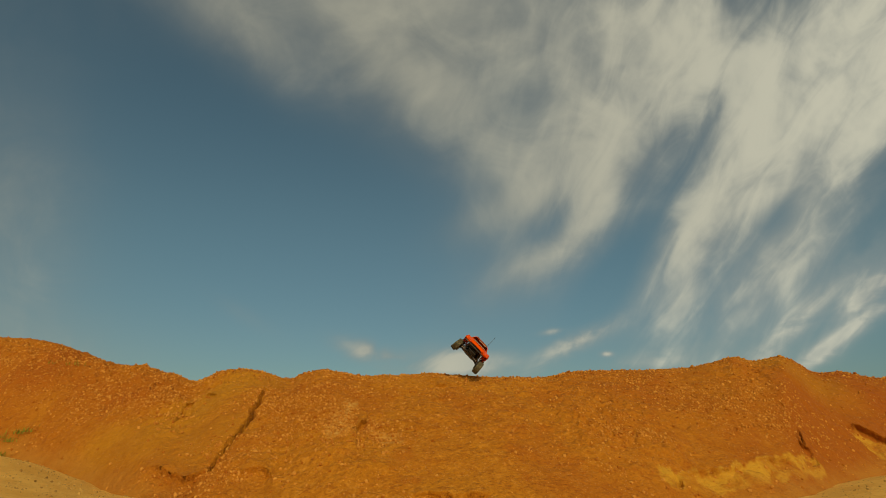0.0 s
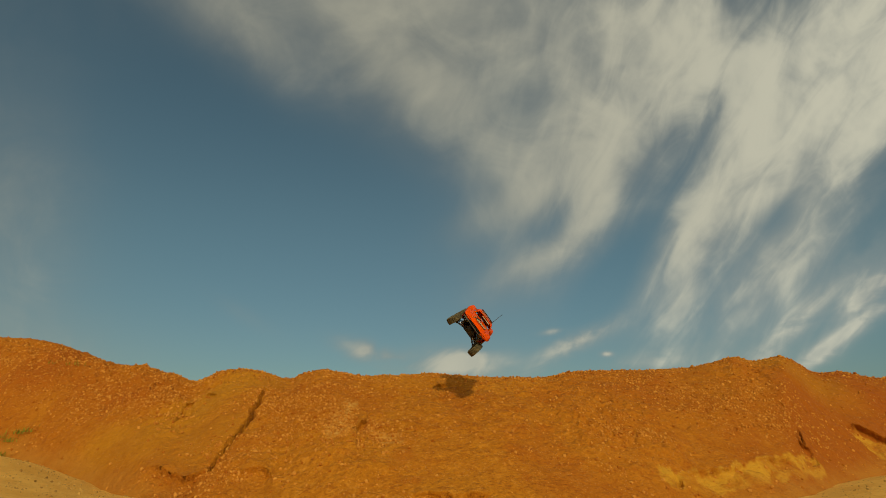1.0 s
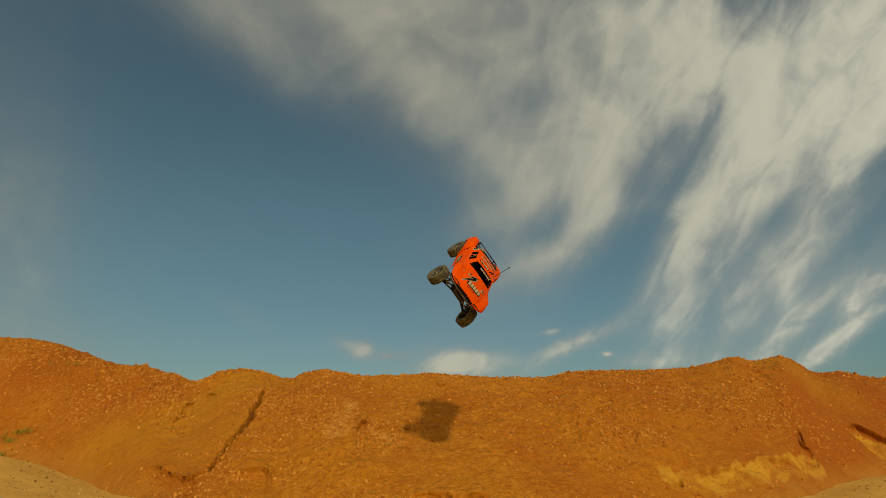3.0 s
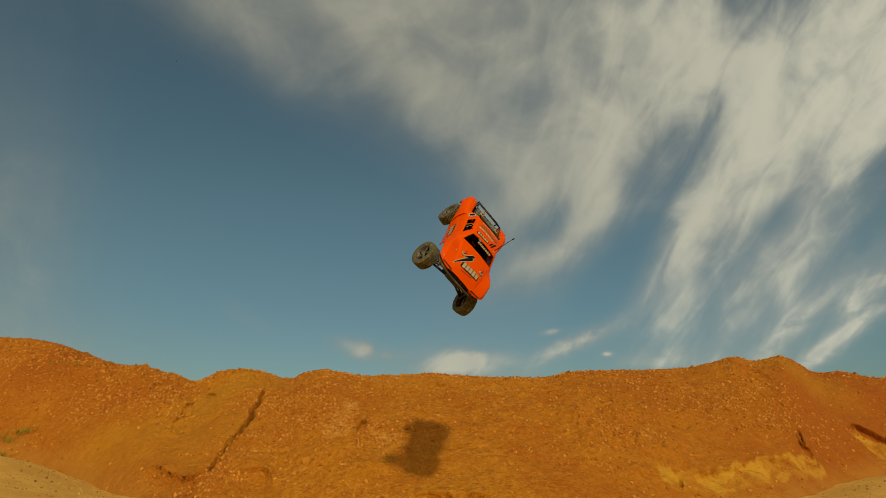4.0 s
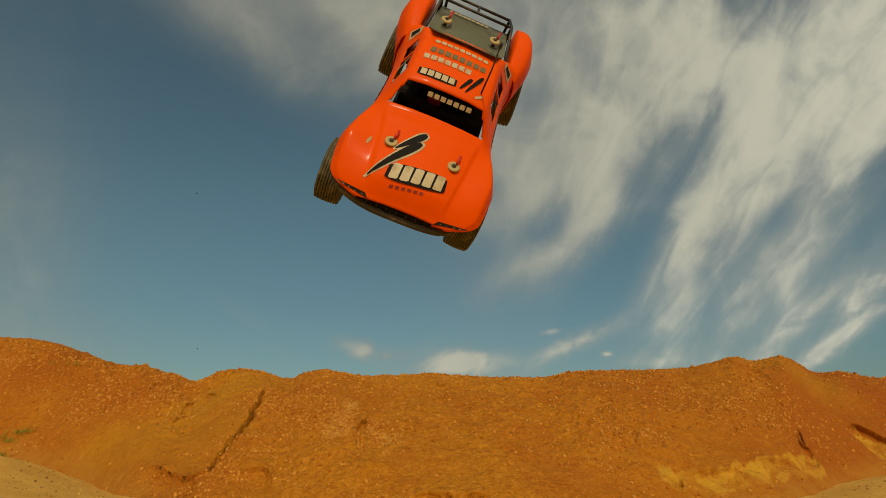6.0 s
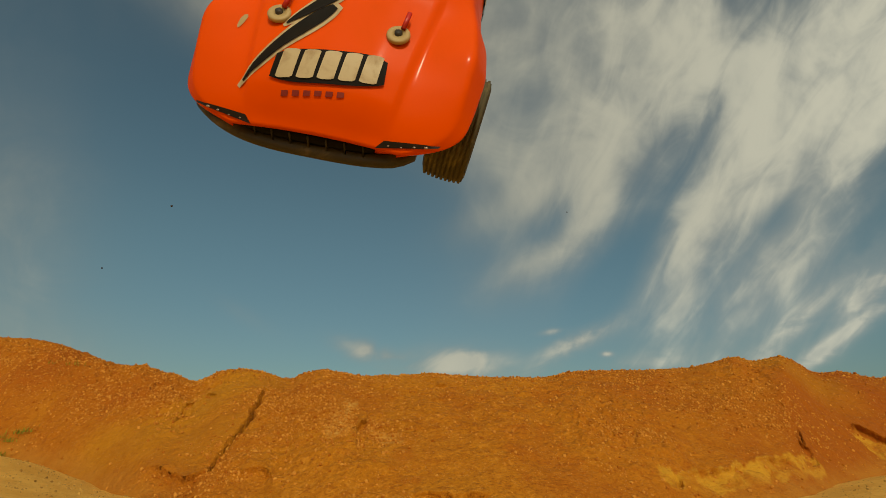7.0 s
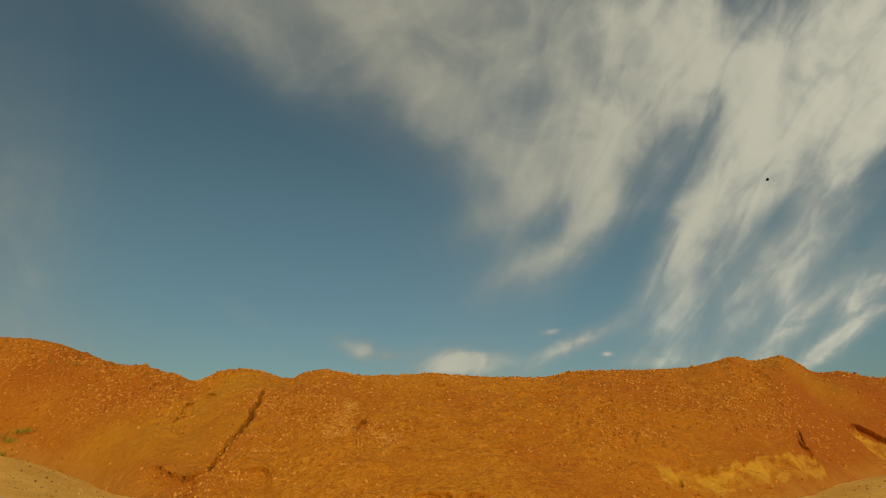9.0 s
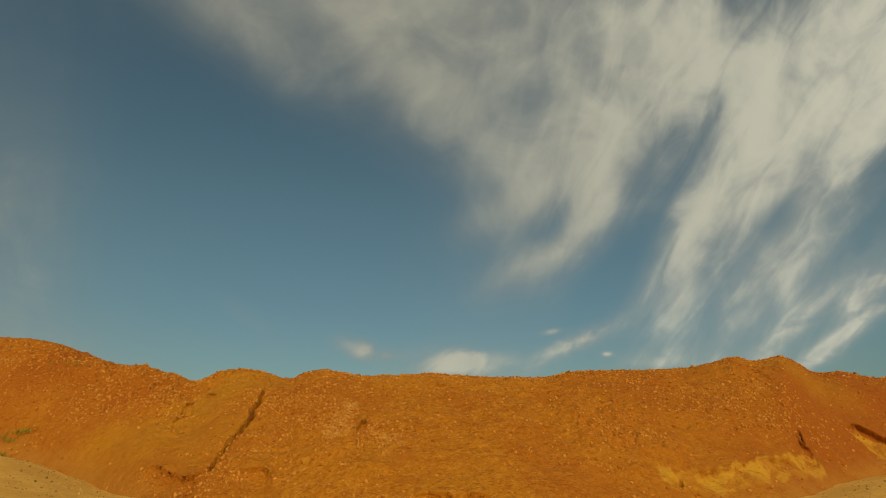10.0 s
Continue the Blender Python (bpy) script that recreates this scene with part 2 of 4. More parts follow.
def sheet(name, verts, faces, material, parent=None, smooth=True):
    """A mesh object from arrays."""
    me = bpy.data.meshes.new(name)
    me.from_pydata(verts if isinstance(verts, list) else verts.tolist(), [], faces if isinstance(faces, list) else faces.tolist())
    me.materials.append(material)
    if smooth:
        me.polygons.foreach_set("use_smooth", [True] * len(me.polygons))
    ob = new(name, me)
    if parent:
        ob.parent = parent
    return ob


def grid_faces(n, m):
    i = np.arange(n - 1)[:, None] * m + np.arange(m - 1)[None, :]
    return np.stack([i, i + m, i + m + 1, i + 1], -1).reshape(-1, 4)


def tube(bm, points, r, n=8):
    """A round bar along a line of points."""
    pts = [Vector(p) for p in points]
    rings = []
    for i, p in enumerate(pts):
        d = (pts[min(i + 1, len(pts) - 1)] - pts[max(i - 1, 0)]).normalized()
        m = d.to_track_quat("Z", "Y").to_matrix()
        rr = r[i] if isinstance(r, (list, tuple)) else r
        rings.append([bm.verts.new(p + m @ Vector((rr * math.cos(k * math.tau / n), rr * math.sin(k * math.tau / n), 0))) for k in range(n)])
    for a, b in zip(rings, rings[1:]):
        for k in range(n):
            bm.faces.new((a[k], a[(k + 1) % n], b[(k + 1) % n], b[k]))
    bm.faces.new(rings[0][::-1])
    bm.faces.new(rings[-1])


def block(bm, centre, size, bevel=0.002, turn=None):
    m = Matrix.Translation(centre) @ (turn or Matrix()) @ Matrix.Diagonal((*size, 1))
    made = bmesh.ops.create_cube(bm, size=1, matrix=m)["verts"]
    edges = {e for v in made for e in v.link_edges}
    bmesh.ops.bevel(bm, geom=list(edges), offset=bevel, segments=2, affect="EDGES", profile=0.6)


def lathe(bm, profile, n=40):
    """Turn a profile of (y, radius) round the y axis."""
    rings = []
    for y, r in profile:
        rings.append([bm.verts.new((r * math.cos(k * math.tau / n), y, r * math.sin(k * math.tau / n))) for k in range(n)])
    for a, b in zip(rings, rings[1:]):
        for k in range(n):
            bm.faces.new((a[k], a[(k + 1) % n], b[(k + 1) % n], b[k]))


# ---------------------------------------------------------------- ground and bank
rng = np.random.default_rng(5)
TABLE = rng.random((256, 256))


def value(x, y):
    i, j = np.floor(x).astype(int), np.floor(y).astype(int)
    f, g = x - i, y - j
    f, g = f * f * (3 - 2 * f), g * g * (3 - 2 * g)
    at = lambda a, b: TABLE[a % 256, b % 256]
    return (at(i, j) * (1 - f) + at(i + 1, j) * f) * (1 - g) + (at(i, j + 1) * (1 - f) + at(i + 1, j + 1) * f) * g


def fbm(x, y, scale, octaves=5, gain=0.5):
    s, a, total = np.zeros_like(x), 1.0, 0.0
    for k in range(octaves):
        s += a * (value(x * scale + 17.3 * k, y * scale + 9.1 * k) - 0.5)
        total += a
        scale *= 2.03
        a *= gain
    return s / total * 2


SPREAD = 1.12  # size of the pit over the plan below

# the bank round the standpoint: by bearing, the foot's distance, the crest's rise over the eye, and the ground's rise
FOOT = [(-62, 6.0), (-38, 4.5), (-30, 3.4), (-27, 2.98), (-20, 2.7), (-8, 2.4), (6, 2.35), (20, 2.7), (31, 3.2), (37.7, 4.2), (62, 6.0)]
CREST = [(-40.1, .1413), (-38.2, .1459), (-36.2, .1421), (-34.0, .1284), (-31.6, .1149), (-28.9, .1127), (-26.9, .1048), (-24.6, .0902),
         (-23.1, .1055), (-22.2, .1143), (-19.9, .1191), (-18.3, .1163), (-16.5, .1056), (-15.5, .1032), (-14.8, .1115), (-12.4, .1227),
         (-8.6, .1110), (-5.0, .1120), (-0.8, .1165), (1.9, .1132), (10.4, .1093), (13.4, .1192), (20.5, .1166), (24.9, .1176),
         (28.7, .1290), (30.2, .1202), (32.3, .1285), (33.3, .1190), (34.2, .1013), (35.1, .0968), (36.2, .0981), (38.5, .0870)]
LIFT = [(-62, .3), (-38, .21), (-29.6, 0), (31, 0), (37.7, .1), (62, .2)]


def soft(knots, a, s):
    g = np.arange(-70, 70, .05)
    v = np.interp(g, [k[0] for k in knots], [k[1] for k in knots])
    k = np.exp(-.5 * (np.arange(-int(60 * s), int(60 * s) + 1) * .05 / s) ** 2)
    v = np.convolve(np.pad(v, len(k) // 2, mode="edge"), k / k.sum(), "valid")
    return np.interp(a, g, v)


def plan(a):
    rc = 3.95 + 1.8 * (a / 40) ** 2
    return soft(FOOT, a, 1.6), rc, soft(LIFT, a, 2), 0.27 + rc * soft(CREST, a, .25)


def near(a, r, line):
    """Distance from plan points (bearing, distance) to a line of such points, in metres, and how far along it."""
    x, y = r * np.sin(np.radians(a)), r * np.cos(np.radians(a))
    best, part_at = np.full_like(x, 9.0), np.zeros_like(x)
    q = [(d * math.sin(radians(b)), d * math.cos(radians(b))) for b, d in line]
    for k, (s, e) in enumerate(zip(q, q[1:])):
        dx, dy = e[0] - s[0], e[1] - s[1]
        t = np.clip(((x - s[0]) * dx + (y - s[1]) * dy) / (dx * dx + dy * dy), 0, 1)
        d = np.hypot(x - s[0] - t * dx, y - s[1] - t * dy)
        part_at = np.where(d < best, (k + t) / (len(q) - 1), part_at)
        best = np.minimum(best, d)
    return best, part_at


def beside(a, line, margin):
    """Which bearings lie within a margin of a line's own."""
    b = [p[0] for p in line]
    return (a > min(b) - margin) & (a < max(b) + margin)


# clefts: line, half width, depth
CLEFTS = [
    ([(-17.9, 3.78), (-18.4, 3.59), (-19.1, 3.40), (-19.5, 3.31), (-20.3, 3.22), (-21.4, 3.14), (-21.9, 3.10), (-22.4, 3.03)], .013, .17),
    ([(32.4, 3.90), (32.6, 3.86), (32.8, 3.82)], .007, .05), ([(32.9, 3.76), (33.1, 3.72)], .008, .06),
    ([(21.9, 2.96), (22.3, 2.93)], .013, .05), ([(-25.5, 3.72), (-25.3, 3.86)], .010, .05), ([(-8.9, 3.02), (-8.7, 3.10)], .010, .04),
]
# ledges: a line along which the face drops and juts out: line, drop, jut
LEDGES = [
    ([(-27.6, 3.34), (-26.7, 3.26), (-25.5, 3.18), (-24.1, 3.08), (-23.1, 3.07), (-22.4, 3.05)], .050, .045),
    ([(-20.4, 2.97), (-19.2, 2.92), (-18.0, 2.91), (-17.0, 2.87), (-16.2, 2.79)], .050, .050),
    ([(-3.6, 2.48), (-2.2, 2.50), (0.3, 2.49), (2.9, 2.49), (5.3, 2.46)], .035, .035),
    ([(20.9, 3.02), (23.0, 3.05), (25.2, 3.18), (27.0, 3.25), (29.8, 3.46), (31.5, 3.62), (32.8, 3.78)], .035, .030),
    ([(35.7, 4.40), (36.5, 4.50), (37.7, 4.56), (38.3, 4.55), (41, 4.52)], .060, .055),
    ([(32.3, 3.79), (32.8, 3.79), (33.2, 3.80)], .030, .035), ([(-8.9, 3.08), (-8.4, 3.14), (-7.7, 3.15)], .035, .050),
    ([(-25.3, 3.88), (-24.9, 3.91), (-24.3, 3.91)], .022, .035), ([(-23.6, 3.94), (-23.1, 3.93), (-22.4, 3.80)], .016, .025),
    ([(-0.8, 3.63), (0.5, 3.64)], .018, .030),
]
# smooth fans of fallen dust
FANS = [([(-33, 3.95), (-28.2, 3.56), (-24.4, 3.38), (-22.6, 3.75)], .26), ([(-2, 2.75), (6, 2.6), (14, 2.7)], .14), ([(24, 3.35), (30, 3.62)], .10)]


def jut(a, r, line, drop, out):
    """How far a ledge lowers the face and how far its lip stands out."""
    b = np.array([p[0] for p in line])
    x, y = r * np.sin(np.radians(a)), r * np.cos(np.radians(a))
    edge = np.interp(a, b, [p[1] for p in line]) + .018 * fbm(x * 0 + a * .8, y * 0, 1.0, 2)
    tip = max(.25, (b[-1] - b[0]) * .22)
    inside = np.clip((a - b[0]) / tip, 0, 1) * np.clip((b[-1] - a) / tip, 0, 1)
    if len(line) > 4:
        inside = inside * np.clip(.75 + 1.2 * fbm(a * .6, a * 0 + b[0], 1.0, 3), .1, 1)
    below = np.clip((edge - r) / .012, 0, 1) * np.clip(1 - (edge - r) / .35, 0, 1)
    lip = np.clip((r - edge) / .006 + 1, 0, 1) * np.clip(1 - (r - edge) / (.05 + 2 * out), 0, 1)
    return drop * inside * below, out * inside * lip


def bank_height(a, r, detail=True):
    rf, rc, lift, hc = plan(a)
    t = (r - rf) / (rc - rf)
    k = np.clip(t, 0, 1)
    z = lift + (hc - lift) * (.5 * k + .5 * np.sin(k * math.pi / 2)) + np.minimum(t, 0) * .8
    z = z - np.maximum(r - rc, 0) * .22
    if not detail:
        return z
    x, y = r * np.sin(np.radians(a)), r * np.cos(np.radians(a))
    face = np.clip(t * 6, 0, 1)
    flank = np.clip((-a - 23) / 4, 0, 1) * np.clip((t - .25) * 4, 0, 1)
    calm = np.clip((1.02 - t) * 7, np.where(a < -24, .1, .3), 1)
    for line, w in FANS:
        k = beside(a, line, 12)
        calm[k] *= 1 - .8 * np.exp(-(near(a[k], r[k], line)[0] / w) ** 2)
    rough = .45 + .6 * flank + .8 * np.clip(fbm(x, y, 1.3, 3) * 1.5, 0, 1)
    z = z + face * (.034 * fbm(x, y, 2.2, 3) * np.clip((1.1 - t) * 5, .5, 1) + .028 * rough * calm * fbm(x + 4, y, 9, 3, .6))
    # beds of harder clods lie in level bands
    z = z + face * calm * .017 * rough * fbm(x * 3, y * 11, 1.0, 4, .55)
    z = z + face * calm * .020 * rough * fbm(x, y + 7, 24, 2, .6)
    z = z - face * .008 * np.clip(fbm(a * 1.3, r * .5, 1.0, 3) - .1, 0, 1) * np.clip(1.2 - t, 0, 1)
    wob = fbm(x, y, 16, 3, .6)
    for line, w, depth in CLEFTS:
        k = beside(a, line, 2)
        d, at = near(a[k] + .55 * wob[k], r[k] + .05 * wob[k], line)
        z[k] -= depth * np.exp(-(d / w) ** 4) * np.clip(np.minimum(at, 1 - at) * 8 + .45, 0, 1)
    for row in LEDGES:
        k = beside(a, row[0], .1)
        z[k] -= jut(a[k], r[k], *row)[0]
    return z


def bank():
    az = np.concatenate([np.linspace(-62, -43, 70), np.linspace(-42.9, 42.9, 1000), np.linspace(43, 62, 70)])
    rr = np.concatenate([np.linspace(1.7, 1.98, 20), np.linspace(2.0, 5.9, 620), np.linspace(5.95, 12, 50)])
    a, r = np.meshgrid(az, rr, indexing="ij")
    z = bank_height(a, r)
    x, y = r * np.sin(np.radians(a)), r * np.cos(np.radians(a))
    rf, rc, _, _ = plan(a)
    t = (r - rf) / (rc - rf)
    lips = r.copy()
    for row in LEDGES:
        k = beside(a, row[0], .1)
        lips[k] -= jut(a[k], r[k], *row)[1]
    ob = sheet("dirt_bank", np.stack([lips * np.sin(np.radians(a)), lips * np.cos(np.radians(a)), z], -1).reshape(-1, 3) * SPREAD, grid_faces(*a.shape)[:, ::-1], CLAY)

    def layer(name, values):
        at = ob.data.attributes.new(name, "FLOAT", "POINT")
        at.data.foreach_set("value", np.clip(values, 0, 1).astype(np.float32).ravel())

    blur = .05 * fbm(x, y, 12, 4)
    zone = lambda line, w: np.clip(1.6 - (near(a, r, line)[0] + blur) / w, 0, 1)
    torn = .040 * fbm(a * .35, r * 3, 4, 4)
    crisp = lambda line, w: np.clip((w - near(a, r, line)[0] - torn) / .014 + .5, 0, 1)
    layer("ochre", np.maximum(crisp([(21.7, 2.93), (25.1, 3.09), (28.3, 3.27), (31.4, 3.53), (33.0, 3.70)], .050), crisp([(37.6, 4.42), (38.0, 4.42), (38.6, 4.40), (41, 4.36)], .09)))
    layer("chalk", np.maximum(zone([(-11.1, 3.01), (-10.3, 3.17), (-9.5, 3.37)], .05), .8 * zone([(-6.9, 2.97), (-4.8, 2.90)], .035)))
    layer("olive", np.maximum(.5 * zone([(30.5, 5.0), (33.5, 4.9)], .25) + .5 * zone([(-26, 3.7), (-23.5, 3.86), (-21.7, 3.95), (-19.8, 4.06)], .2), .4 * zone([(-31, 3.8), (-26, 3.5), (-22, 3.3)], .14)))
    # left flank: own redder clay plus painted shade; right side darker; random blotches
    layer("dark_red", .7 * np.clip((-a - 24) / 5, 0, .55) * np.clip((t - .3) * 4, 0, 1) + np.clip((a - 30) / 5, 0, .5) + .32 * np.clip((a - 6) / 14, 0, 1) + .45 * np.clip(fbm(x, y, 1.7, 3) * 2, 0, 1))
    layer("sandy", (np.clip(1.25 - t / .10 + fbm(x, y, 5, 3) * .6, 0, 1)) * np.clip((np.abs(a) - 24) / 4, 0, 1))
    return tagged(ob, "orange clay bank with cracks, clods and a ragged crest", "dirt bank", kind="structure")


def ground():
    az = np.linspace(-180, 180, 361)
    rr = np.concatenate([np.linspace(0, 1.2, 12), np.linspace(1.3, 7, 150), np.geomspace(7.3, 4000, 40)])
    a, r = np.meshgrid(az, rr, indexing="ij")
    fade = np.clip((62 - np.abs(a)) / 15, 0, 1) * np.clip((r - 1.5) / 2, 0, 1) * np.clip((9 - r) / 3, 0, 1)
    x, y = r * np.sin(np.radians(a)), r * np.cos(np.radians(a))
    z = soft(LIFT, np.clip(a, -62, 62), 2) * fade + (.02 * fbm(x, y, 1.5, 3) + .008 * fbm(x, y, 14, 4)) * np.clip(12 / r, 0, 1)
    ob = sheet("ground", np.stack([x, y, z], -1).reshape(-1, 3) * SPREAD, grid_faces(*a.shape)[:, ::-1], SAND)
    return tagged(ob, "pale dry sandy ground with scattered grit", "ground", kind="structure")


bank()
ground()


# ---------------------------------------------------------------- the model truck
# shell sections along x: sill, flank, shoulder, top edge, deck, middle (half width y, height z)
SECTIONS = [
    (.2535, (.045, .1035), (.046, .1045), (.045, .1055), (.034, .1062), (.018, .1066), (0, .1068)),
    (.2485, (.080, .104), (.082, .1055), (.078, .108), (.052, .1115), (.026, .1135), (0, .1140)),
    (.2400, (.100, .104), (.103, .106), (.096, .111), (.060, .117), (.030, .122), (0, .123)),
    (.225, (.113, .103), (.117, .108), (.107, .118), (.063, .124), (.034, .131), (0, .132)),
    (.200, (.117, .104), (.121, .111), (.110, .130), (.067, .131), (.036, .138), (0, .139)),
    (.167, (.120, .108), (.124, .116), (.113, .141), (.071, .136), (.038, .142), (0, .143)),
    (.128, (.116, .094), (.119, .110), (.107, .138), (.076, .140), (.040, .146), (0, .147)),
    (.092, (.106, .050), (.110, .090), (.099, .132), (.080, .148), (.042, .151), (0, .152)),
    (.062, (.100, .044), (.105, .090), (.096, .130), (.066, .179), (.034, .184), (0, .185)),
    (.000, (.098, .044), (.103, .090), (.094, .130), (.066, .187), (.034, .191), (0, .192)),
    (-.045, (.098, .044), (.103, .090), (.095, .132), (.066, .187), (.034, .191), (0, .192)),
    (-.085, (.104, .050), (.107, .092), (.100, .136), (.074, .172), (.036, .176), (0, .177)),
    (-.120, (.114, .092), (.117, .106), (.108, .142), (.084, .146), (.060, .146), (0, .146)),
]
FENDER = [
    (-.090, (.108, .056), (.112, .096), (.105, .136), (.086, .140)), (-.130, (.124, .106), (.127, .118), (.115, .150), (.086, .150)),
    (-.167, (.128, .114), (.131, .124), (.117, .160), (.086, .158)), (-.205, (.126, .102), (.129, .116), (.115, .158), (.084, .156)),
    (-.234, (.120, .080), (.122, .098), (.110, .148), (.082, .146)), (-.254, (.112, .068), (.114, .080), (.104, .124), (.082, .122)),
    (-.263, (.104, .066), (.105, .074), (.098, .100), (.082, .098)),
]


def loft(sections, step=.003, across=12, blur=2.0):
    """Dense half profiles along x: arrays of x, y, z."""
    s = sorted(sections)
    xs = np.arange(s[0][0], s[-1][0] + 1e-6, step)
    k = np.exp(-.5 * (np.arange(-6, 7) / blur) ** 2)
    k /= k.sum()
    cols = []
    for j in range(1, len(s[0])):
        yz = [np.convolve(np.pad(np.interp(xs, [q[0] for q in s], [q[j][c] for q in s]), 6, mode="edge"), k, "valid") for c in (0, 1)]
        cols.append(np.stack(yz, -1))
    cols = np.stack(cols, 1)
    m = cols.shape[1]
    fine = np.linspace(0, m - 1, (m - 1) * across + 1)
    i = np.minimum(fine.astype(int), m - 2)
    f = (fine - i)[None, :, None]
    p = cols[:, i] * (1 - f) + cols[:, i + 1] * f
    q = p.copy()
    for _ in range(4):
        q[:, 1:-1] = (q[:, :-2] + 2 * q[:, 1:-1] + q[:, 2:]) / 4
    return xs, q


SHELL_X, SHELL = loft(SECTIONS)
# the bonnet's middle panel stands a little proud of the front wings
crease = np.interp(SHELL_X, [.095, .235], [.080, .060])[:, None]
rise = np.clip((crease - SHELL[..., 0]) / .0035, 0, 1) * (np.clip((SHELL_X - .098) / .02, 0, 1) * np.clip((.243 - SHELL_X) / .02, 0, 1))[:, None]
SHELL[:, 24:, 1] += .0032 * rise[:, 24:]


def top_of(x, y):
    """Height of the shell's upper side."""
    i = int(np.clip(np.searchsorted(SHELL_X, x), 1, len(SHELL_X) - 1))
    f = (x - SHELL_X[i - 1]) / (SHELL_X[i] - SHELL_X[i - 1])
    row = SHELL[i - 1] * (1 - f) + SHELL[i] * f
    half = row[22:]
    return float(np.interp(abs(y), half[::-1, 0], half[::-1, 1]))


def side_of(x, z):
    i = int(np.clip(np.searchsorted(SHELL_X, x), 0, len(SHELL_X) - 1))
    row = SHELL[i][:37]
    return float(np.interp(z, row[:, 1], row[:, 0]))


def shell_mesh():
    n, m = SHELL.shape[:2]
    right = np.concatenate([np.repeat(SHELL_X[:, None], m, 1)[..., None], -SHELL[..., :1], SHELL[..., 1:]], -1)
    left = right[:, ::-1][:, 1:] * np.array([1, -1, 1])
    v = np.concatenate([right, left], 1)
    w = v.shape[1]
    verts, faces = v.reshape(-1, 3), grid_faces(n, w)
    mid = verts[faces].mean(1)
    # windscreen and rear window openings
    x, y, z = mid.T
    rim = np.interp(x, [.062, .092], [.061, .077])
    cut = (x > .0625) & (x < .0925) & (np.abs(y) < rim) & (z > .14)
    # side windows, two each side with a post between
    cut |= (z > .144) & (z < .172) & (np.abs(y) > .068) & (x < .050 - .5 * (z - .144)) & (x > -.044) & (np.abs(x + .010) > .003)
    return verts, faces[~cut]


def decal(parent, name, material, corners, n=8, m=4, lift=.0008, round_=0.0, side=0, label=""):
    """A printed patch laid on the shell: corners (x, y) go round it. side: +1 or -1 lays it on a flank, corners (x, z)."""
    c = [Vector(q) for q in corners]
    bm = bmesh.new()
    rows = []
    for i in range(n + 1):
        s = i / n
        shrink = 1 - round_ * (2 * s - 1) ** 4
        row = []
        for j in range(m + 1):
            t = .5 + (j / m - .5) * shrink
            p = (c[0] * (1 - s) + c[1] * s) * (1 - t) + (c[3] * (1 - s) + c[2] * s) * t
            if side:
                row.append(bm.verts.new((p.x, side * (side_of(p.x, p.y) + lift), p.y)))
            else:
                row.append(bm.verts.new((p.x, p.y, top_of(p.x, p.y) + lift)))
        rows.append(row)
    for a, b in zip(rows, rows[1:]):
        for j in range(m):
            bm.faces.new((a[j], b[j], b[j + 1], a[j + 1]))
    bmesh.ops.recalc_face_normals(bm, faces=bm.faces)
    return part(name, bm, material, parent, label)


def stroke(parent, name, material, a, b, w0, w1, lift, label=""):
    a, b = Vector(a), Vector(b)
    d = (b - a).normalized()
    p = Vector((-d.y, d.x))
    return decal(parent, name, material, [a - p * w0, b - p * w1, b + p * w1, a + p * w0], 14, 3, lift, .6, label=label)


def wheel(parent, x, y, z, steer=0.0):
    hub = new("wheel", None)
    hub.parent, hub.matrix_basis = parent, pose(x, y, z, 6 if y > 0 else -6, 0, steer)
    hub.scale = (.94, .94, .94)
    s = 1 if y > 0 else -1
    bm = bmesh.new()
    prof = [(-.020, .034), (-.0225, .040), (-.0225, .046), (-.0205, .0515)]
    for k in range(9):
        yy = -.0185 + k * .037 / 8
        crown = .0555 - 18 * yy * yy * .25
        prof += [(yy - .0012, crown), (yy + .0008, crown), (yy + .0014, crown - .0022), (yy + .0026, crown - .0022)]
    prof += [(.0205, .0515), (.0225, .046), (.0225, .040), (.020, .034), (-.020, .034)]
    lathe(bm, prof, 56)
    bmesh.ops.recalc_face_normals(bm, faces=bm.faces)
    part("tyre", bm, RUBBER, hub, "dusty ribbed rubber tyre")
    bm = bmesh.new()
    lathe(bm, [(-.020 * s, .0345), (.019 * s, .0345), (.0205 * s, .0335), (.019 * s, .031), (.004 * s, .029), (.002 * s, .008)], 40)
    for k in range(5):
        a = k * math.tau / 5
        block(bm, (.018 * math.cos(a), .013 * s, .018 * math.sin(a)), (.026, .006, .009), .0015, Matrix.Rotation(-a, 4, "Y"))
    lathe(bm, [(.000 * s, .010), (.0175 * s, .010), (.019 * s, .008), (.019 * s, .0001)], 16)
    bmesh.ops.recalc_face_normals(bm, faces=bm.faces)
    part("rim", bm, RIM, hub, "dark five-spoke rim caked with dust")
    bm = bmesh.new()
    lathe(bm, [(.018 * s, .0035), (.0215 * s, .0035), (.022 * s, .003), (.022 * s, .0001)], 6)
    part("wheel_nut", bm, RIM, hub, smooth=False)
    return hub


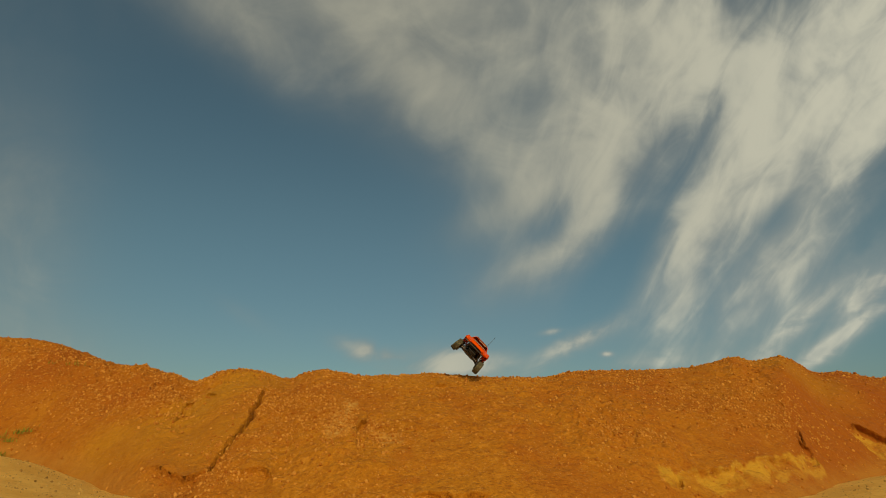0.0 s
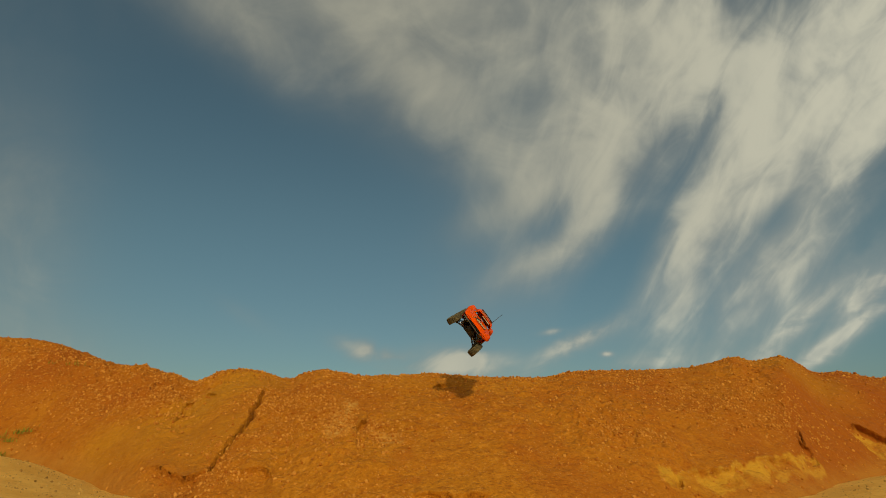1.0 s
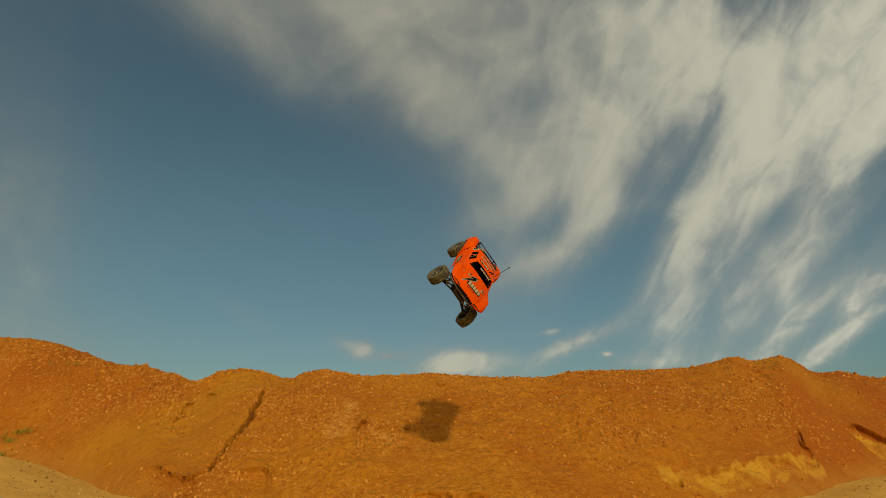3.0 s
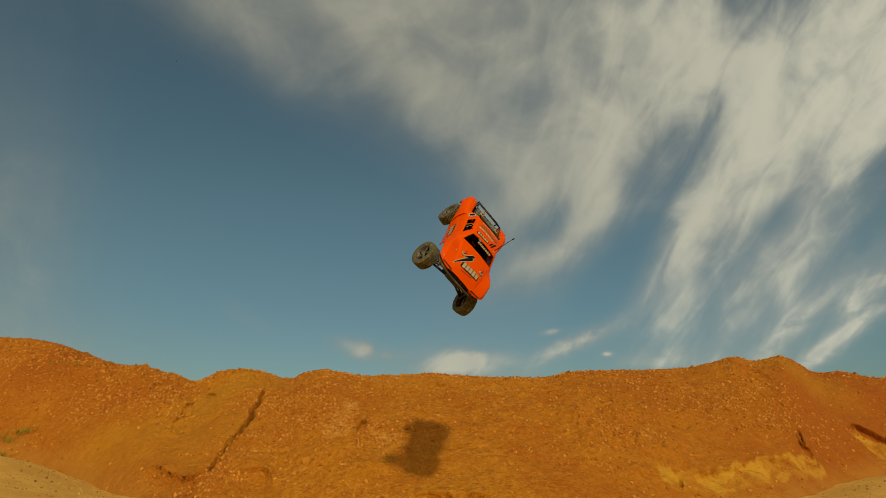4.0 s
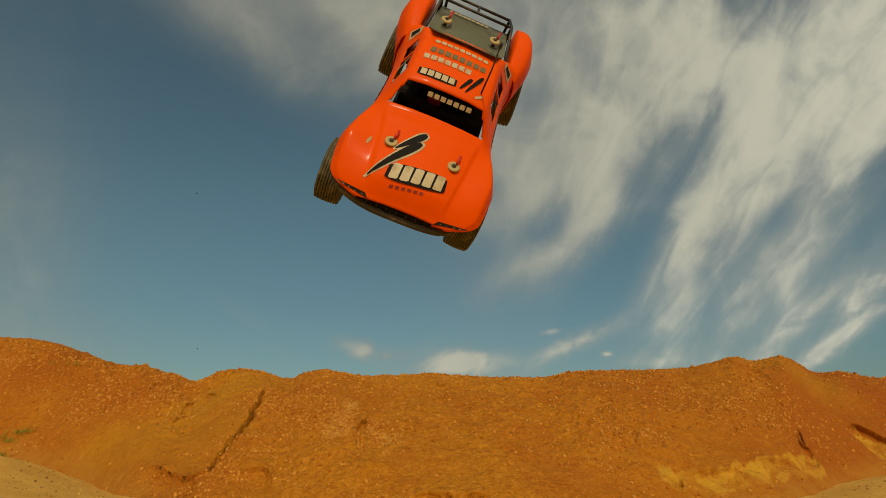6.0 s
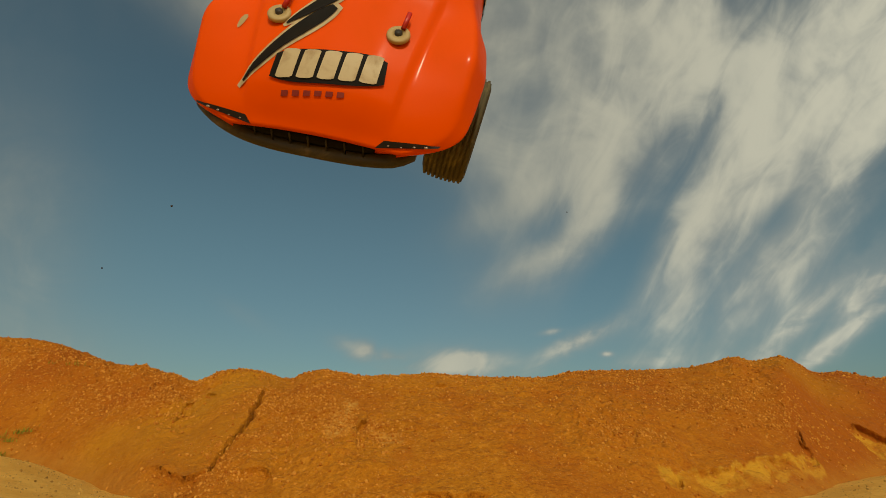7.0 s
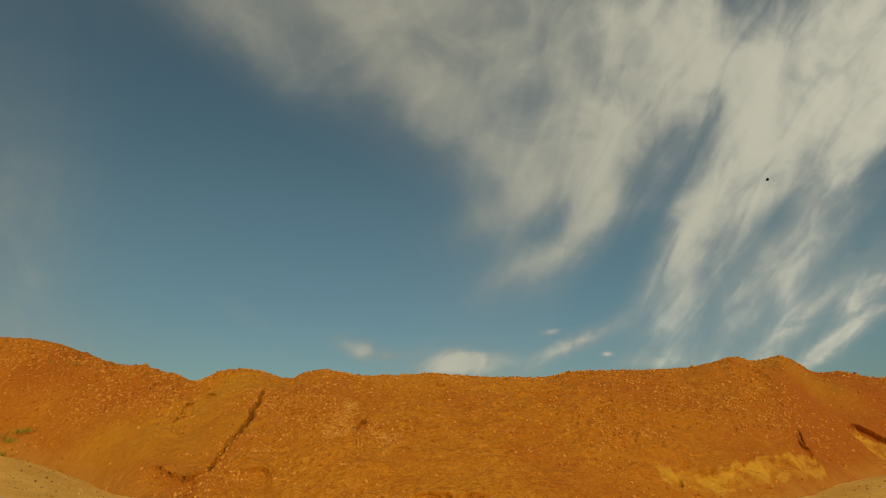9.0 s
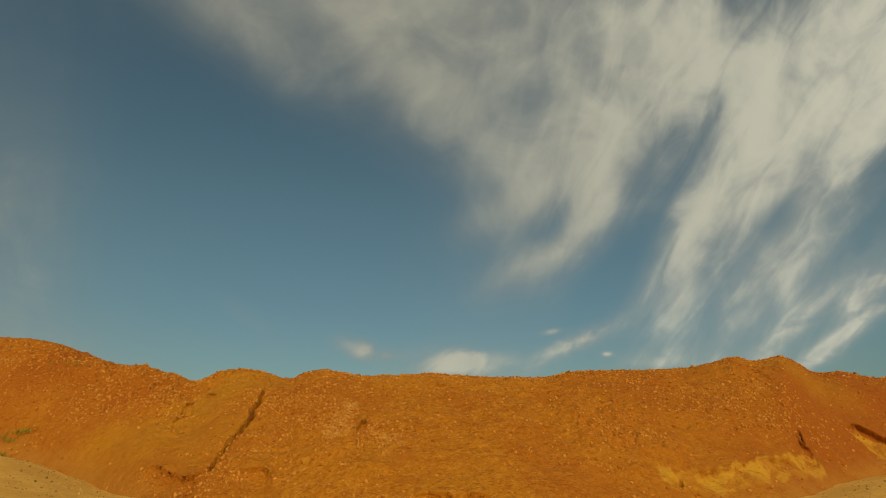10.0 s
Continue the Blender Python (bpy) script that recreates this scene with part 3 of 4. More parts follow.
def suspension(truck, x, y, z, front):
    """Arms, damper and axle of one wheel."""
    s = 1 if y > 0 else -1
    k = 1 if front else -1
    bm = bmesh.new()
    tube(bm, [(x + .022 * k, .030 * s, .042), (x + .004, (abs(y) - .028) * s, z - .006)], .0042)
    tube(bm, [(x - .024 * k, .030 * s, .042), (x - .002, (abs(y) - .028) * s, z - .006)], .0042)
    tube(bm, [(x + .010 * k, .064 * s, (z + .042) / 2 - .002), (x - .012 * k, .064 * s, (z + .042) / 2 - .002)], .003)
    part("lower_arm", bm, BLACK, truck)
    bm = bmesh.new()
    tube(bm, [(x - .012 * k, .034 * s, .074), (x, (abs(y) - .026) * s, z + .016)], .003)
    part("camber_link", bm, BLACK, truck)
    bm = bmesh.new()
    block(bm, (x, (abs(y) - .026) * s, z + .004), (.018, .010, .036), .002)
    part("hub_carrier", bm, BLACK, truck)
    bm = bmesh.new()
    top, low = Vector((x - .018 * k, .052 * s, .108)), Vector((x - .006 * k, .078 * s, (z + .038) / 2))
    tube(bm, [top, top.lerp(low, .55)], .0085, 12)
    tube(bm, [top.lerp(low, .55), low], .003)
    damper = part("damper", bm, CHASSIS, truck, "dusty oil damper with coil spring")
    bm = bmesh.new()
    d = low - top
    q = d.to_track_quat("Z", "Y").to_matrix()
    pts = [top + d * (.08 + .84 * i / 72) + q @ Vector((.0105 * math.cos(i * .7), .0105 * math.sin(i * .7), 0)) for i in range(73)]
    tube(bm, pts, .0011, 5)
    part("spring", bm, STEEL, damper)
    bm = bmesh.new()
    tube(bm, [(x, .02 * s, .05), (x, abs(y) * s, z)], .003)
    part("axle", bm, STEEL, truck)


def body_clip(truck, x, y, z):
    bm = bmesh.new()
    lathe(bm, [(-.0006, .0095), (.0016, .0095), (.0024, .0082), (.0024, .0035), (-.0006, .0035)], 24)
    bmesh.ops.rotate(bm, verts=bm.verts, cent=(0, 0, 0), matrix=Matrix.Rotation(radians(90), 3, "X"))
    bmesh.ops.translate(bm, verts=bm.verts, vec=(x, y, z + .001))
    bmesh.ops.recalc_face_normals(bm, faces=bm.faces)
    ring = part("post_washer", bm, PALE, truck, "tan plastic washer round a body post")
    bm = bmesh.new()
    tube(bm, [(x, y, z - .03), (x, y, z + .005)], .003)
    part("body_post", bm, BLACK, truck)
    bm = bmesh.new()
    tube(bm, [(x - .004, y + .003, z + .005), (x - .019, y + .005, z + .008)], .0021)
    part("clip_pin", bm, RED, ring, "red body clip pin")


FREE_WHEELS = []


def truck_model():
    t = new("model_truck", None)
    t.empty_display_size = .1
    tagged(t, "bright orange radio-controlled short course truck in mid-air", "model truck")
    verts, faces = shell_mesh()
    shell = sheet("shell", verts, faces, ORANGE, t)
    tagged(shell, "glossy orange plastic shell with stickers")
    sol = shell.modifiers.new("thickness", "SOLIDIFY")
    sol.thickness, sol.offset = .0016, -1
    # rear wings of the shell, one each side of the bed
    fx, fp = loft(FENDER, .004, 5)
    for s in (1, -1):
        out = np.concatenate([np.repeat(fx[:, None], fp.shape[1], 1)[..., None], s * fp[..., :1], fp[..., 1:]], -1)
        inner = out[:, -1:].copy()
        inner[..., 2] = np.minimum(inner[..., 2] - .004, .085)
        v = np.concatenate([out, inner], 1)
        f = grid_faces(v.shape[0], v.shape[1])
        wing = sheet("rear_wing", v.reshape(-1, 3), f if s < 0 else f[:, ::-1], ORANGE, t)
        mod = wing.modifiers.new("thickness", "SOLIDIFY")
        mod.thickness, mod.offset = .0018, -1
    # nose: dark grille slot and bumper
    def nose_x(y):
        return .2525 - .0300 * (abs(y) / .112) ** 3.2

    def band(name, y0, y1, z0, z1, inset, material, parent, label=""):
        """A strip under the bonnet's lip that follows the nose."""
        bm = bmesh.new()
        rows = []
        for y in np.linspace(y0, y1, 15):
            x = nose_x(y) - inset
            rows.append([bm.verts.new((x + dx, y, z)) for dx, z in ((-.010, z0), (0, z0), (.002, (z0 + z1) / 2), (-.001, z1), (-.010, z1))])
        for p, q in zip(rows, rows[1:]):
            for k in range(5):
                bm.faces.new((p[k], q[k], q[(k + 1) % 5], p[(k + 1) % 5]))
        bm.faces.new(rows[0])
        bm.faces.new(rows[-1][::-1])
        bmesh.ops.recalc_face_normals(bm, faces=bm.faces)
        return part(name, bm, material, parent, label)

    grille = band("grille", -.060, .048, .0975, .1070, .002, INK, t, "black grille slot across the nose")
    for k in range(7):
        y = -.050 + k * .015
        bm = bmesh.new()
        tube(bm, [(nose_x(y) + .001, y, .0975), (nose_x(y) - .002, y, .107)], .0009, 6)
        part("grille_bar", bm, BLACK, grille)
    for y0, y1 in ((-.100, -.061), (.049, .100)):
        band("nose_panel", y0, y1, .0975, .1065, .003, ORANGE, t)
    for s in (1, -1):
        lamp = decal(t, "headlight", LAMP, [(.2518, .050 * s), (.2412, .099 * s), (.2394, .100 * s), (.2458, .056 * s)], 12, 5, .0012, 0, label="dark printed headlight with dull bulbs")
        for k, (x, y, r) in enumerate(((.2482, .060, .0008), (.2470, .070, .0007), (.2445, .080, .0010), (.2425, .089, .0014))):
            bm = bmesh.new()
            bmesh.ops.create_icosphere(bm, subdivisions=2, radius=r, matrix=Matrix.Translation((x, y * s, top_of(x, y) + .0012)) @ Matrix.Diagonal((1, 1.3, .5, 1)))
            part("bulb", bm, LENS, lamp)
    bm = bmesh.new()
    rows = []
    for y in np.linspace(-.110, .080, 25):
        x = nose_x(y) + .0052 - .006 * max(0, (y - .060) / .020) ** 2
        rows.append([bm.verts.new((x + dx, y, zz)) for dx, zz in ((-.022, .0900), (-.004, .0885), (.001, .0905), (.001, .0945), (-.002, .0970), (-.022, .0970))])
    for a, b in zip(rows, rows[1:]):
        for k in range(6):
            bm.faces.new((a[k], b[k], b[(k + 1) % 6], a[(k + 1) % 6]))
    bm.faces.new(rows[0])
    bm.faces.new(rows[-1][::-1])
    bmesh.ops.recalc_face_normals(bm, faces=bm.faces)
    part("front_bumper", bm, BUMPER, t, "dusty black curved front bumper")
    bm = bmesh.new()
    block(bm, (.185, 0, .060), (.07, .07, .012), .003, Matrix.Rotation(radians(-8), 4, "Y"))
    part("skid_plate", bm, CHASSIS, t)
    bm = bmesh.new()
    block(bm, (.01, 0, .042), (.34, .085, .022), .006)
    block(bm, (.02, .055, .040), (.20, .035, .016), .005)
    block(bm, (.02, -.055, .040), (.20, .035, .016), .005)
    part("chassis", bm, CHASSIS, t, "dusty black chassis tub")
    bm = bmesh.new()
    block(bm, (.168, 0, .062), (.075, .055, .034), .005)
    block(bm, (.150, 0, .095), (.006, .115, .030), .002)
    part("front_gearbox", bm, BLACK, t)
    bm = bmesh.new()
    block(bm, (-.168, 0, .062), (.085, .065, .040), .005)
    block(bm, (-.148, 0, .098), (.006, .115, .032), .002)
    part("rear_gearbox", bm, BLACK, t)
    bm = bmesh.new()
    block(bm, (-.06, .035, .075), (.075, .036, .036), .006)
    part("motor", bm, CHASSIS, t)
    bm = bmesh.new()
    block(bm, (0.0, -.028, .066), (.155, .045, .028), .004)
    part("battery", bm, INK, t)
    bm = bmesh.new()
    block(bm, (.02, 0, .118), (.13, .150, .004), .001)
    block(bm, (.052, 0, .128), (.012, .14, .018), .003)
    block(bm, (.008, .03, .135), (.018, .034, .036), .004)
    block(bm, (.008, -.03, .135), (.018, .034, .036), .004)
    part("interior", bm, INK, t, "black cockpit tub with two seats")
    bm = bmesh.new()
    block(bm, (.03, -.014, .128), (.010, .022, .020), .003)
    part("receiver_box", bm, MAROON, t)
    # bed: smoked panel, side gaps, tail frame
    bm = bmesh.new()
    vs = [bm.verts.new(q) for q in ((-.048, -.056, .1965), (-.048, .056, .1965), (-.112, .072, .158), (-.112, -.072, .158))]
    vv = [bm.verts.new(q) for q in ((-.212, .066, .140), (-.212, -.066, .140))]
    bm.faces.new(vs)
    bm.faces.new((vs[3], vs[2], vv[0], vv[1]))
    bmesh.ops.solidify(bm, geom=bm.faces[:], thickness=.002)
    panel = part("rear_panel", bm, GLASS, t, "smoked grey-green panel behind the cab", smooth=False)
    for x, z, n in ((-.068, .1868, 6), (-.198, .1458, 9)):
        for k in range(n):
            bm = bmesh.new()
            block(bm, (x, -.006 + (k - n / 2) * .0088, z), (.0065, .0062, .0006), .0002, Matrix.Rotation(radians(-31 if x > -.1 else -10), 4, "Y"))
            part("pale_bar", bm, CREAM, panel, smooth=False)
    bm = bmesh.new()
    block(bm, (-.19, 0, .104), (.15, .150, .006), .002)
    block(bm, (-.250, 0, .100), (.006, .150, .030), .002)
    part("bed_floor", bm, INK, t)
    bm = bmesh.new()
    for s in (1, -1):
        tube(bm, [(-.105, .076 * s, .152), (-.214, .070 * s, .154), (-.262, .064 * s, .138), (-.266, .063 * s, .100)], .0028)
        tube(bm, [(-.214, .070 * s, .154), (-.228, .066 * s, .102)], .0024)
    for x, z in ((-.214, .154), (-.262, .138)):
        tube(bm, [(x, -.066, z), (x, .066, z)], .0026)
    tube(bm, [(-.214, 0, .154), (-.262, 0, .138)], .0024)
    part("tail_frame", bm, BLACK, t, "black tubular frame over the bed")
    bm = bmesh.new()
    block(bm, (-.268, 0, .070), (.014, .15, .026), .005)
    part("rear_bumper", bm, CHASSIS, t)
    for x, y, z in ((.165, .049, top_of(.165, .049)), (.165, -.049, top_of(.165, .049)), (-.138, .046, .163), (-.138, -.046, .163)):
        body_clip(t, x, y, z)
    bm = bmesh.new()
    tube(bm, [(.036, .050, .184), (.040, .049, .235), (.046, .046, .276)], [.0014, .0013, .0011], 6)
    tube(bm, [(.046, .046, .276), (.0465, .0457, .284)], .0026, 8)
    part("aerial", bm, BLACK, t, "thin black aerial with a bulb tip")
    for x, y, z in ((.168, .115, .020), (.165, -.121, .026), (-.159, .114, .045), (-.159, -.116, .047)):
        hub = wheel(t, x, y, z, -3.5 if x > 0 else 0)
        if x > 0:
            FREE_WHEELS.append((hub, 1 if y > 0 else -1))
        suspension(t, x, y, z, x > 0)
    stickers(t)
    return t


def stickers(t):
    # bonnet: two slanted strokes and a dark plate with five pale blocks
    for a, b, w in (((.2275, -.066), (.147, -.004), .0098), ((.176, -.042), (.130, -.002), .0085)):
        stroke(t, "stroke_border", CREAM, a, b, w * .4, w + .0020, .0007)
        stroke(t, "stroke", INK, (Vector(a) + (Vector(b) - Vector(a)) * .05), (Vector(b) - (Vector(b) - Vector(a)) * .04), w * .25, w * .8, .0014)
    decal(t, "plate", INK, [(.2270, -.040), (.2165, .049), (.1880, .047), (.1985, -.038)], 18, 4, .0020, .35, label="black plate with pale blocks on the bonnet")
    for k in range(5):
        y = -.0345 + k * .0161
        decal(t, "plate_block", CREAM, [(.2235 - .0019 * k, y), (.2218 - .0019 * k, y + .0132), (.1975 - .0019 * k, y + .0145), (.1990 - .0019 * k, y + .0018)], 6, 4, .0028, .10)
    for k in range(6):
        y = -.028 + k * .0087
        decal(t, "small_bar", MAROON, [(.2335 - .0010 * k, y), (.2328 - .0010 * k, y + .0055), (.2294 - .0010 * k, y + .0055), (.2300 - .0010 * k, y)], 2, 2, .0012)
    decal(t, "pale_scuff", PALE, [(.180, -.083), (.166, -.082), (.163, -.076), (.176, -.079)], 4, 3, .0008, .6)
    # windscreen strip
    for k in range(7):
        y = -.030 + k * .0105
        bm = bmesh.new()
        block(bm, (.0705, y + .008, .1735), (.0012, .0080, .0075), .0003, Matrix.Rotation(radians(-40), 4, "Y"))
        part("screen_bar", bm, CREAM, t, smooth=False)
    # roof
    decal(t, "plate", INK, [(.050, -.053), (.050, .009), (.033, .009), (.033, -.053)], 12, 3, .0008, .25)
    for k in range(5):
        y = -.049 + k * .0113
        decal(t, "plate_block", CREAM, [(.0475, y), (.0475, y + .0092), (.0355, y + .0092), (.0355, y)], 2, 3, .0015)
    for a, b in (((.048, .016), (.020, .030)), ((.050, .026), (.006, .046))):
        stroke(t, "stroke", INK, a, b, .002, .004, .0010)
    for k in range(7):
        y = -.054 + k * .0115
        decal(t, "roof_bar", CREAM, [(.013, y), (.013, y + .009), (.003, y + .009), (.003, y)], 2, 2, .001)
    for k in range(8):
        y = -.048 + k * .012
        decal(t, "roof_bar", GREENISH, [(-.005, y), (-.005, y + .009), (-.017, y + .009), (-.017, y)], 2, 2, .001)
    for k in range(9):
        y = -.046 + k * .0103
        decal(t, "roof_bar", CREAM, [(-.030, y), (-.030, y + .008), (-.037, y + .008), (-.037, y)], 2, 2, .001)
    decal(t, "roof_mark", CREAM, [(.054, .044), (.046, .054), (.040, .054), (.050, .042)], 4, 2, .001)
    # flanks: dark side windows with a bright edge, door plate, strokes, square mark
    for s in (1, -1):
        decal(t, "window_bar", CREAM, [(.020, .148), (.017, .148), (.004, .174), (.007, .174)], 2, 6, .0014, side=s)
        decal(t, "door_plate", INK, [(.050, .068), (-.040, .068), (-.040, .098), (.050, .098)], 12, 4, .0008, .2, side=s)
        for k in range(5):
            x = .044 - k * .0165
            decal(t, "plate_block", CREAM, [(x, .072), (x - .013, .072), (x - .013, .094), (x, .094)], 3, 3, .0015, side=s)
        decal(t, "square_mark", CREAM, [(-.066, .146), (-.092, .146), (-.088, .170), (-.066, .172)], 4, 4, .0012, side=s)
        decal(t, "square_mark", INK, [(-.072, .150), (-.086, .150), (-.084, .166), (-.072, .168)], 3, 3, .0019, side=s)


truck = truck_model()


# ---------------------------------------------------------------- clods, grit and growth
def on_bank(a, r):
    """Points of the bank's surface."""
    a, r = np.atleast_1d(a).astype(float), np.atleast_1d(r).astype(float)
    return np.stack([r * np.sin(np.radians(a)), r * np.cos(np.radians(a)), bank_height(a, r)], -1) * SPREAD


def stone_shape(seed, detail=1):
    """A rough lump about 1 across: vertices and triangles."""
    bm = bmesh.new()
    bmesh.ops.create_icosphere(bm, subdivisions=detail, radius=.5)
    g = np.random.default_rng(seed)
    squash = g.uniform(.6, 1.1, 3)
    for v in bm.verts:
        k = 1 + .55 * noise.noise(v.co * 2.3 + Vector((seed * 3.1, 0, 0)))
        v.co = Vector([c * k * q for c, q in zip(v.co, squash)])
    verts = np.array([v.co[:] for v in bm.verts])
    faces = np.array([[v.index for v in f.verts] for f in bm.faces])
    bm.free()
    return verts, faces


def scatter(name, points, sizes, material, label, category):
    """Very many small lumps as one object."""
    g = np.random.default_rng(11)
    shapes = [stone_shape(k) for k in range(8)]
    vs, fs, n = [], [], 0
    for p, s in zip(points, sizes):
        v, f = shapes[g.integers(8)]
        c, d = math.cos(g.random() * 6.28), math.sin(g.random() * 6.28)
        m = np.array(Euler(g.random(3) * 6.28).to_matrix())
        vs.append(v @ m.T * s + p)
        fs.append(f + n)
        n += len(v)
    ob = sheet(name, np.concatenate(vs), np.concatenate(fs), material, smooth=False)
    return tagged(ob, label, category, kind="stuff")


# heaps where crumbs gather
HEAPS = [([(23, 3.85), (28, 3.95), (31, 4.05)], .20), ([(26, 3.6), (30.5, 3.85), (32.8, 4.1)], .12), ([(15.6, 3.15), (20, 3.3)], .09),
         ([(-14, 3.5), (-11, 3.2), (-9, 3.05)], .16), ([(-8, 2.98), (-4.5, 2.9)], .08), ([(-22, 3.12), (-20.5, 2.98), (-18.5, 3.05)], .10), ([(-17.5, 3.6), (-15, 3.3)], .14)]


def litter():
    g = np.random.default_rng(21)
    n = 110000
    a = g.uniform(-42, 42, n)
    rf, rc, _, _ = plan(a)
    t = g.random(n) ** .8
    r = rf + (rc - rf) * t
    x, y = r * np.sin(np.radians(a)), r * np.cos(np.radians(a))
    flank = np.clip((-a - 22) / 4, 0, 1) * np.clip((t - .25) * 5, 0, 1)
    bed = np.clip(fbm(x * 3, y * 11, 1.0, 3, .55) * 3, 0, 1)
    heap = sum(np.exp(-(near(a, r, line)[0] / w) ** 2) for line, w in HEAPS)
    fan = sum(np.exp(-(near(a, r, line)[0] / w) ** 2) for line, w in FANS)
    want = .08 + 1.0 * flank * (.3 + .7 * bed) + .6 * bed * np.clip(fbm(x, y, 1.6, 3) * 2, 0, 1) + 1.1 * heap * (.3 + .7 * bed) + .15 * np.clip((t - .8) * 6, 0, 1)
    keep = g.random(n) < want * (1 - .9 * np.clip(fan, 0, 1)) * np.where((a < -25) & (t > .9), .3, 1)
    a, r = a[keep], r[keep]
    size = .005 + .019 * g.random(len(a)) ** 3.6
    p = on_bank(a, r)
    p[:, 2] += size * .12
    scatter("clay_crumbs", p, size, CLOD, "small orange clay crumbs strewn over the bank", "clay crumbs")
    # grit on the sand at both ends of the bank
    a = np.concatenate([g.uniform(-43, -27, 1300), g.uniform(28, 43, 900)])
    r = g.uniform(2.6, 5.0, len(a))
    fade = np.clip((62 - np.abs(a)) / 15, 0, 1) * np.clip((r - 1.5) / 2, 0, 1) * np.clip((9 - r) / 3, 0, 1)
    x, y = r * np.sin(np.radians(a)), r * np.cos(np.radians(a))
    z = soft(LIFT, a, 2) * fade + .02 * fbm(x, y, 1.5, 3) + .008 * fbm(x, y, 14, 4)
    size = .004 + .012 * g.random(len(a)) ** 4
    scatter("grit", np.stack([x, y, z + size * .1], -1) * SPREAD, size, GRAVEL, "pale grit and pebbles on the sandy ground", "grit")


def clods():
    """Single clods that can be told apart, along the crest and on the face."""
    g = np.random.default_rng(31)
    shapes = []
    for k in range(6):
        v, f = stone_shape(40 + k, 2)
        me = bpy.data.meshes.new("clod")
        me.from_pydata(v.tolist(), [], f.tolist())
        me.materials.append(CLOD)
        shapes.append(me)
    spots = [(a, None, g.uniform(.008, .019)) for a in g.uniform(-41, 41, 130) if a > -25 or g.random() < .2]
    spots += [(24.9, None, .036), (-8.9, None, .034), (13.2, None, .032), (32.3, None, .034), (37.4, None, .036), (-14.0, None, .028)]
    for k in range(110):
        line, w = HEAPS[k % len(HEAPS)]
        (a0, r0), (a1, r1) = line[0], line[-1]
        f = g.random()
        a, r = a0 + (a1 - a0) * f + g.normal() * w * 6, r0 + (r1 - r0) * f + g.normal() * w * .8
        rf, rc, _, _ = (float(q[0]) for q in plan(np.array([a])))
        spots.append((a, min(.95, max(.05, (r - rf) / (rc - rf))), .010 + .014 * g.random() ** 2))
    for k in range(40):
        spots.append((g.uniform(-41, -25), g.uniform(.3, .9), .012 + .014 * g.random() ** 2))
    for a, t, s in spots:
        rf, rc, _, _ = (float(q[0]) for q in plan(np.array([a])))
        p = on_bank(a, rf + (rc - rf) * (t if t else g.uniform(.975, 1.0)))[0]
        ob = new("clod", shapes[g.integers(6)])
        ob.matrix_basis = Matrix.LocRotScale(Vector(p) + Vector((0, 0, s * .18)), Euler(g.random(3) * 6.28), Vector((s, s, s)))
        tagged(ob, "orange clay clod on the crest of the bank" if t is None else "orange clay clod lying on the bank's face", "clod", "clods on the bank")


def tuft(a, r, blades, height, material, label, name, seed):
    g = random.Random(seed)
    base = Vector(on_bank(a, r)[0])
    bm = bmesh.new()
    for _ in range(blades):
        th, lean = g.random() * math.tau, g.uniform(.15, .9)
        foot = Vector((g.gauss(0, .03), g.gauss(0, .03), -.004))
        h, w = height * g.uniform(.5, 1), (.0030 if material == GRASS else .0012)
        d, sidew = Vector((math.cos(th), math.sin(th), 0)), Vector((-math.sin(th), math.cos(th), 0))
        rows = []
        for k in range(4):
            s = k / 3
            c = foot + d * (lean * h * s * s) + Vector((0, 0, h * s * (1 - .35 * lean * s)))
            ww = w * (1 - s * .9)
            rows.append((bm.verts.new(c - sidew * ww), bm.verts.new(c + d * ww * .5), bm.verts.new(c + sidew * ww)))
        for p, q in zip(rows, rows[1:]):
            bm.faces.new((p[0], p[1], q[1], q[0]))
            bm.faces.new((p[1], p[2], q[2], q[1]))
    ob = part(name, bm, material)
    ob.location = base
    return tagged(ob, label, "grass" if material == GRASS else "twig", "growth on the bank")


litter()
clods()
for k, (a, r) in enumerate(((-38.3, 4.58), (-37.6, 4.50), (-37.0, 4.50), (-36.4, 4.44), (-38.9, 4.52), (-37.9, 4.42), (-38.6, 4.40), (-39.2, 4.62))):
    tuft(a, r, 30, .060, GRASS, "small tuft of thin green grass on the clay", "grass_tuft", k)
for k, (a, r) in enumerate(((-36.0, 5.0), (-34.8, 4.9))):
    tuft(a, r, 12, .06, GRASS, "sparse tuft of dry green grass on the clay", "grass_tuft", 20 + k)
for k, (a, n_, h) in enumerate(((-29.9, 3, .07), (-29.3, 2, .05), (24.9, 3, .03))):
    rc = float(plan(np.array([a]))[1][0])
    tuft(a, rc - .02, n_, h, TWIG, "dry thin twigs sticking up from the crest", "twigs", 50 + k)


def flung(name, size, seed):
    """A crumb of dirt thrown up by the wheels."""
    v, f = stone_shape(seed, 2)
    return tagged(sheet(name, v * size, f, SPECK), "dark crumb of dirt flying through the air", "flying crumb", "crumbs in the air")


crumbs = [flung("flying_crumb", s, 60 + k) for k, s in enumerate((.0065, .005, .0055))]



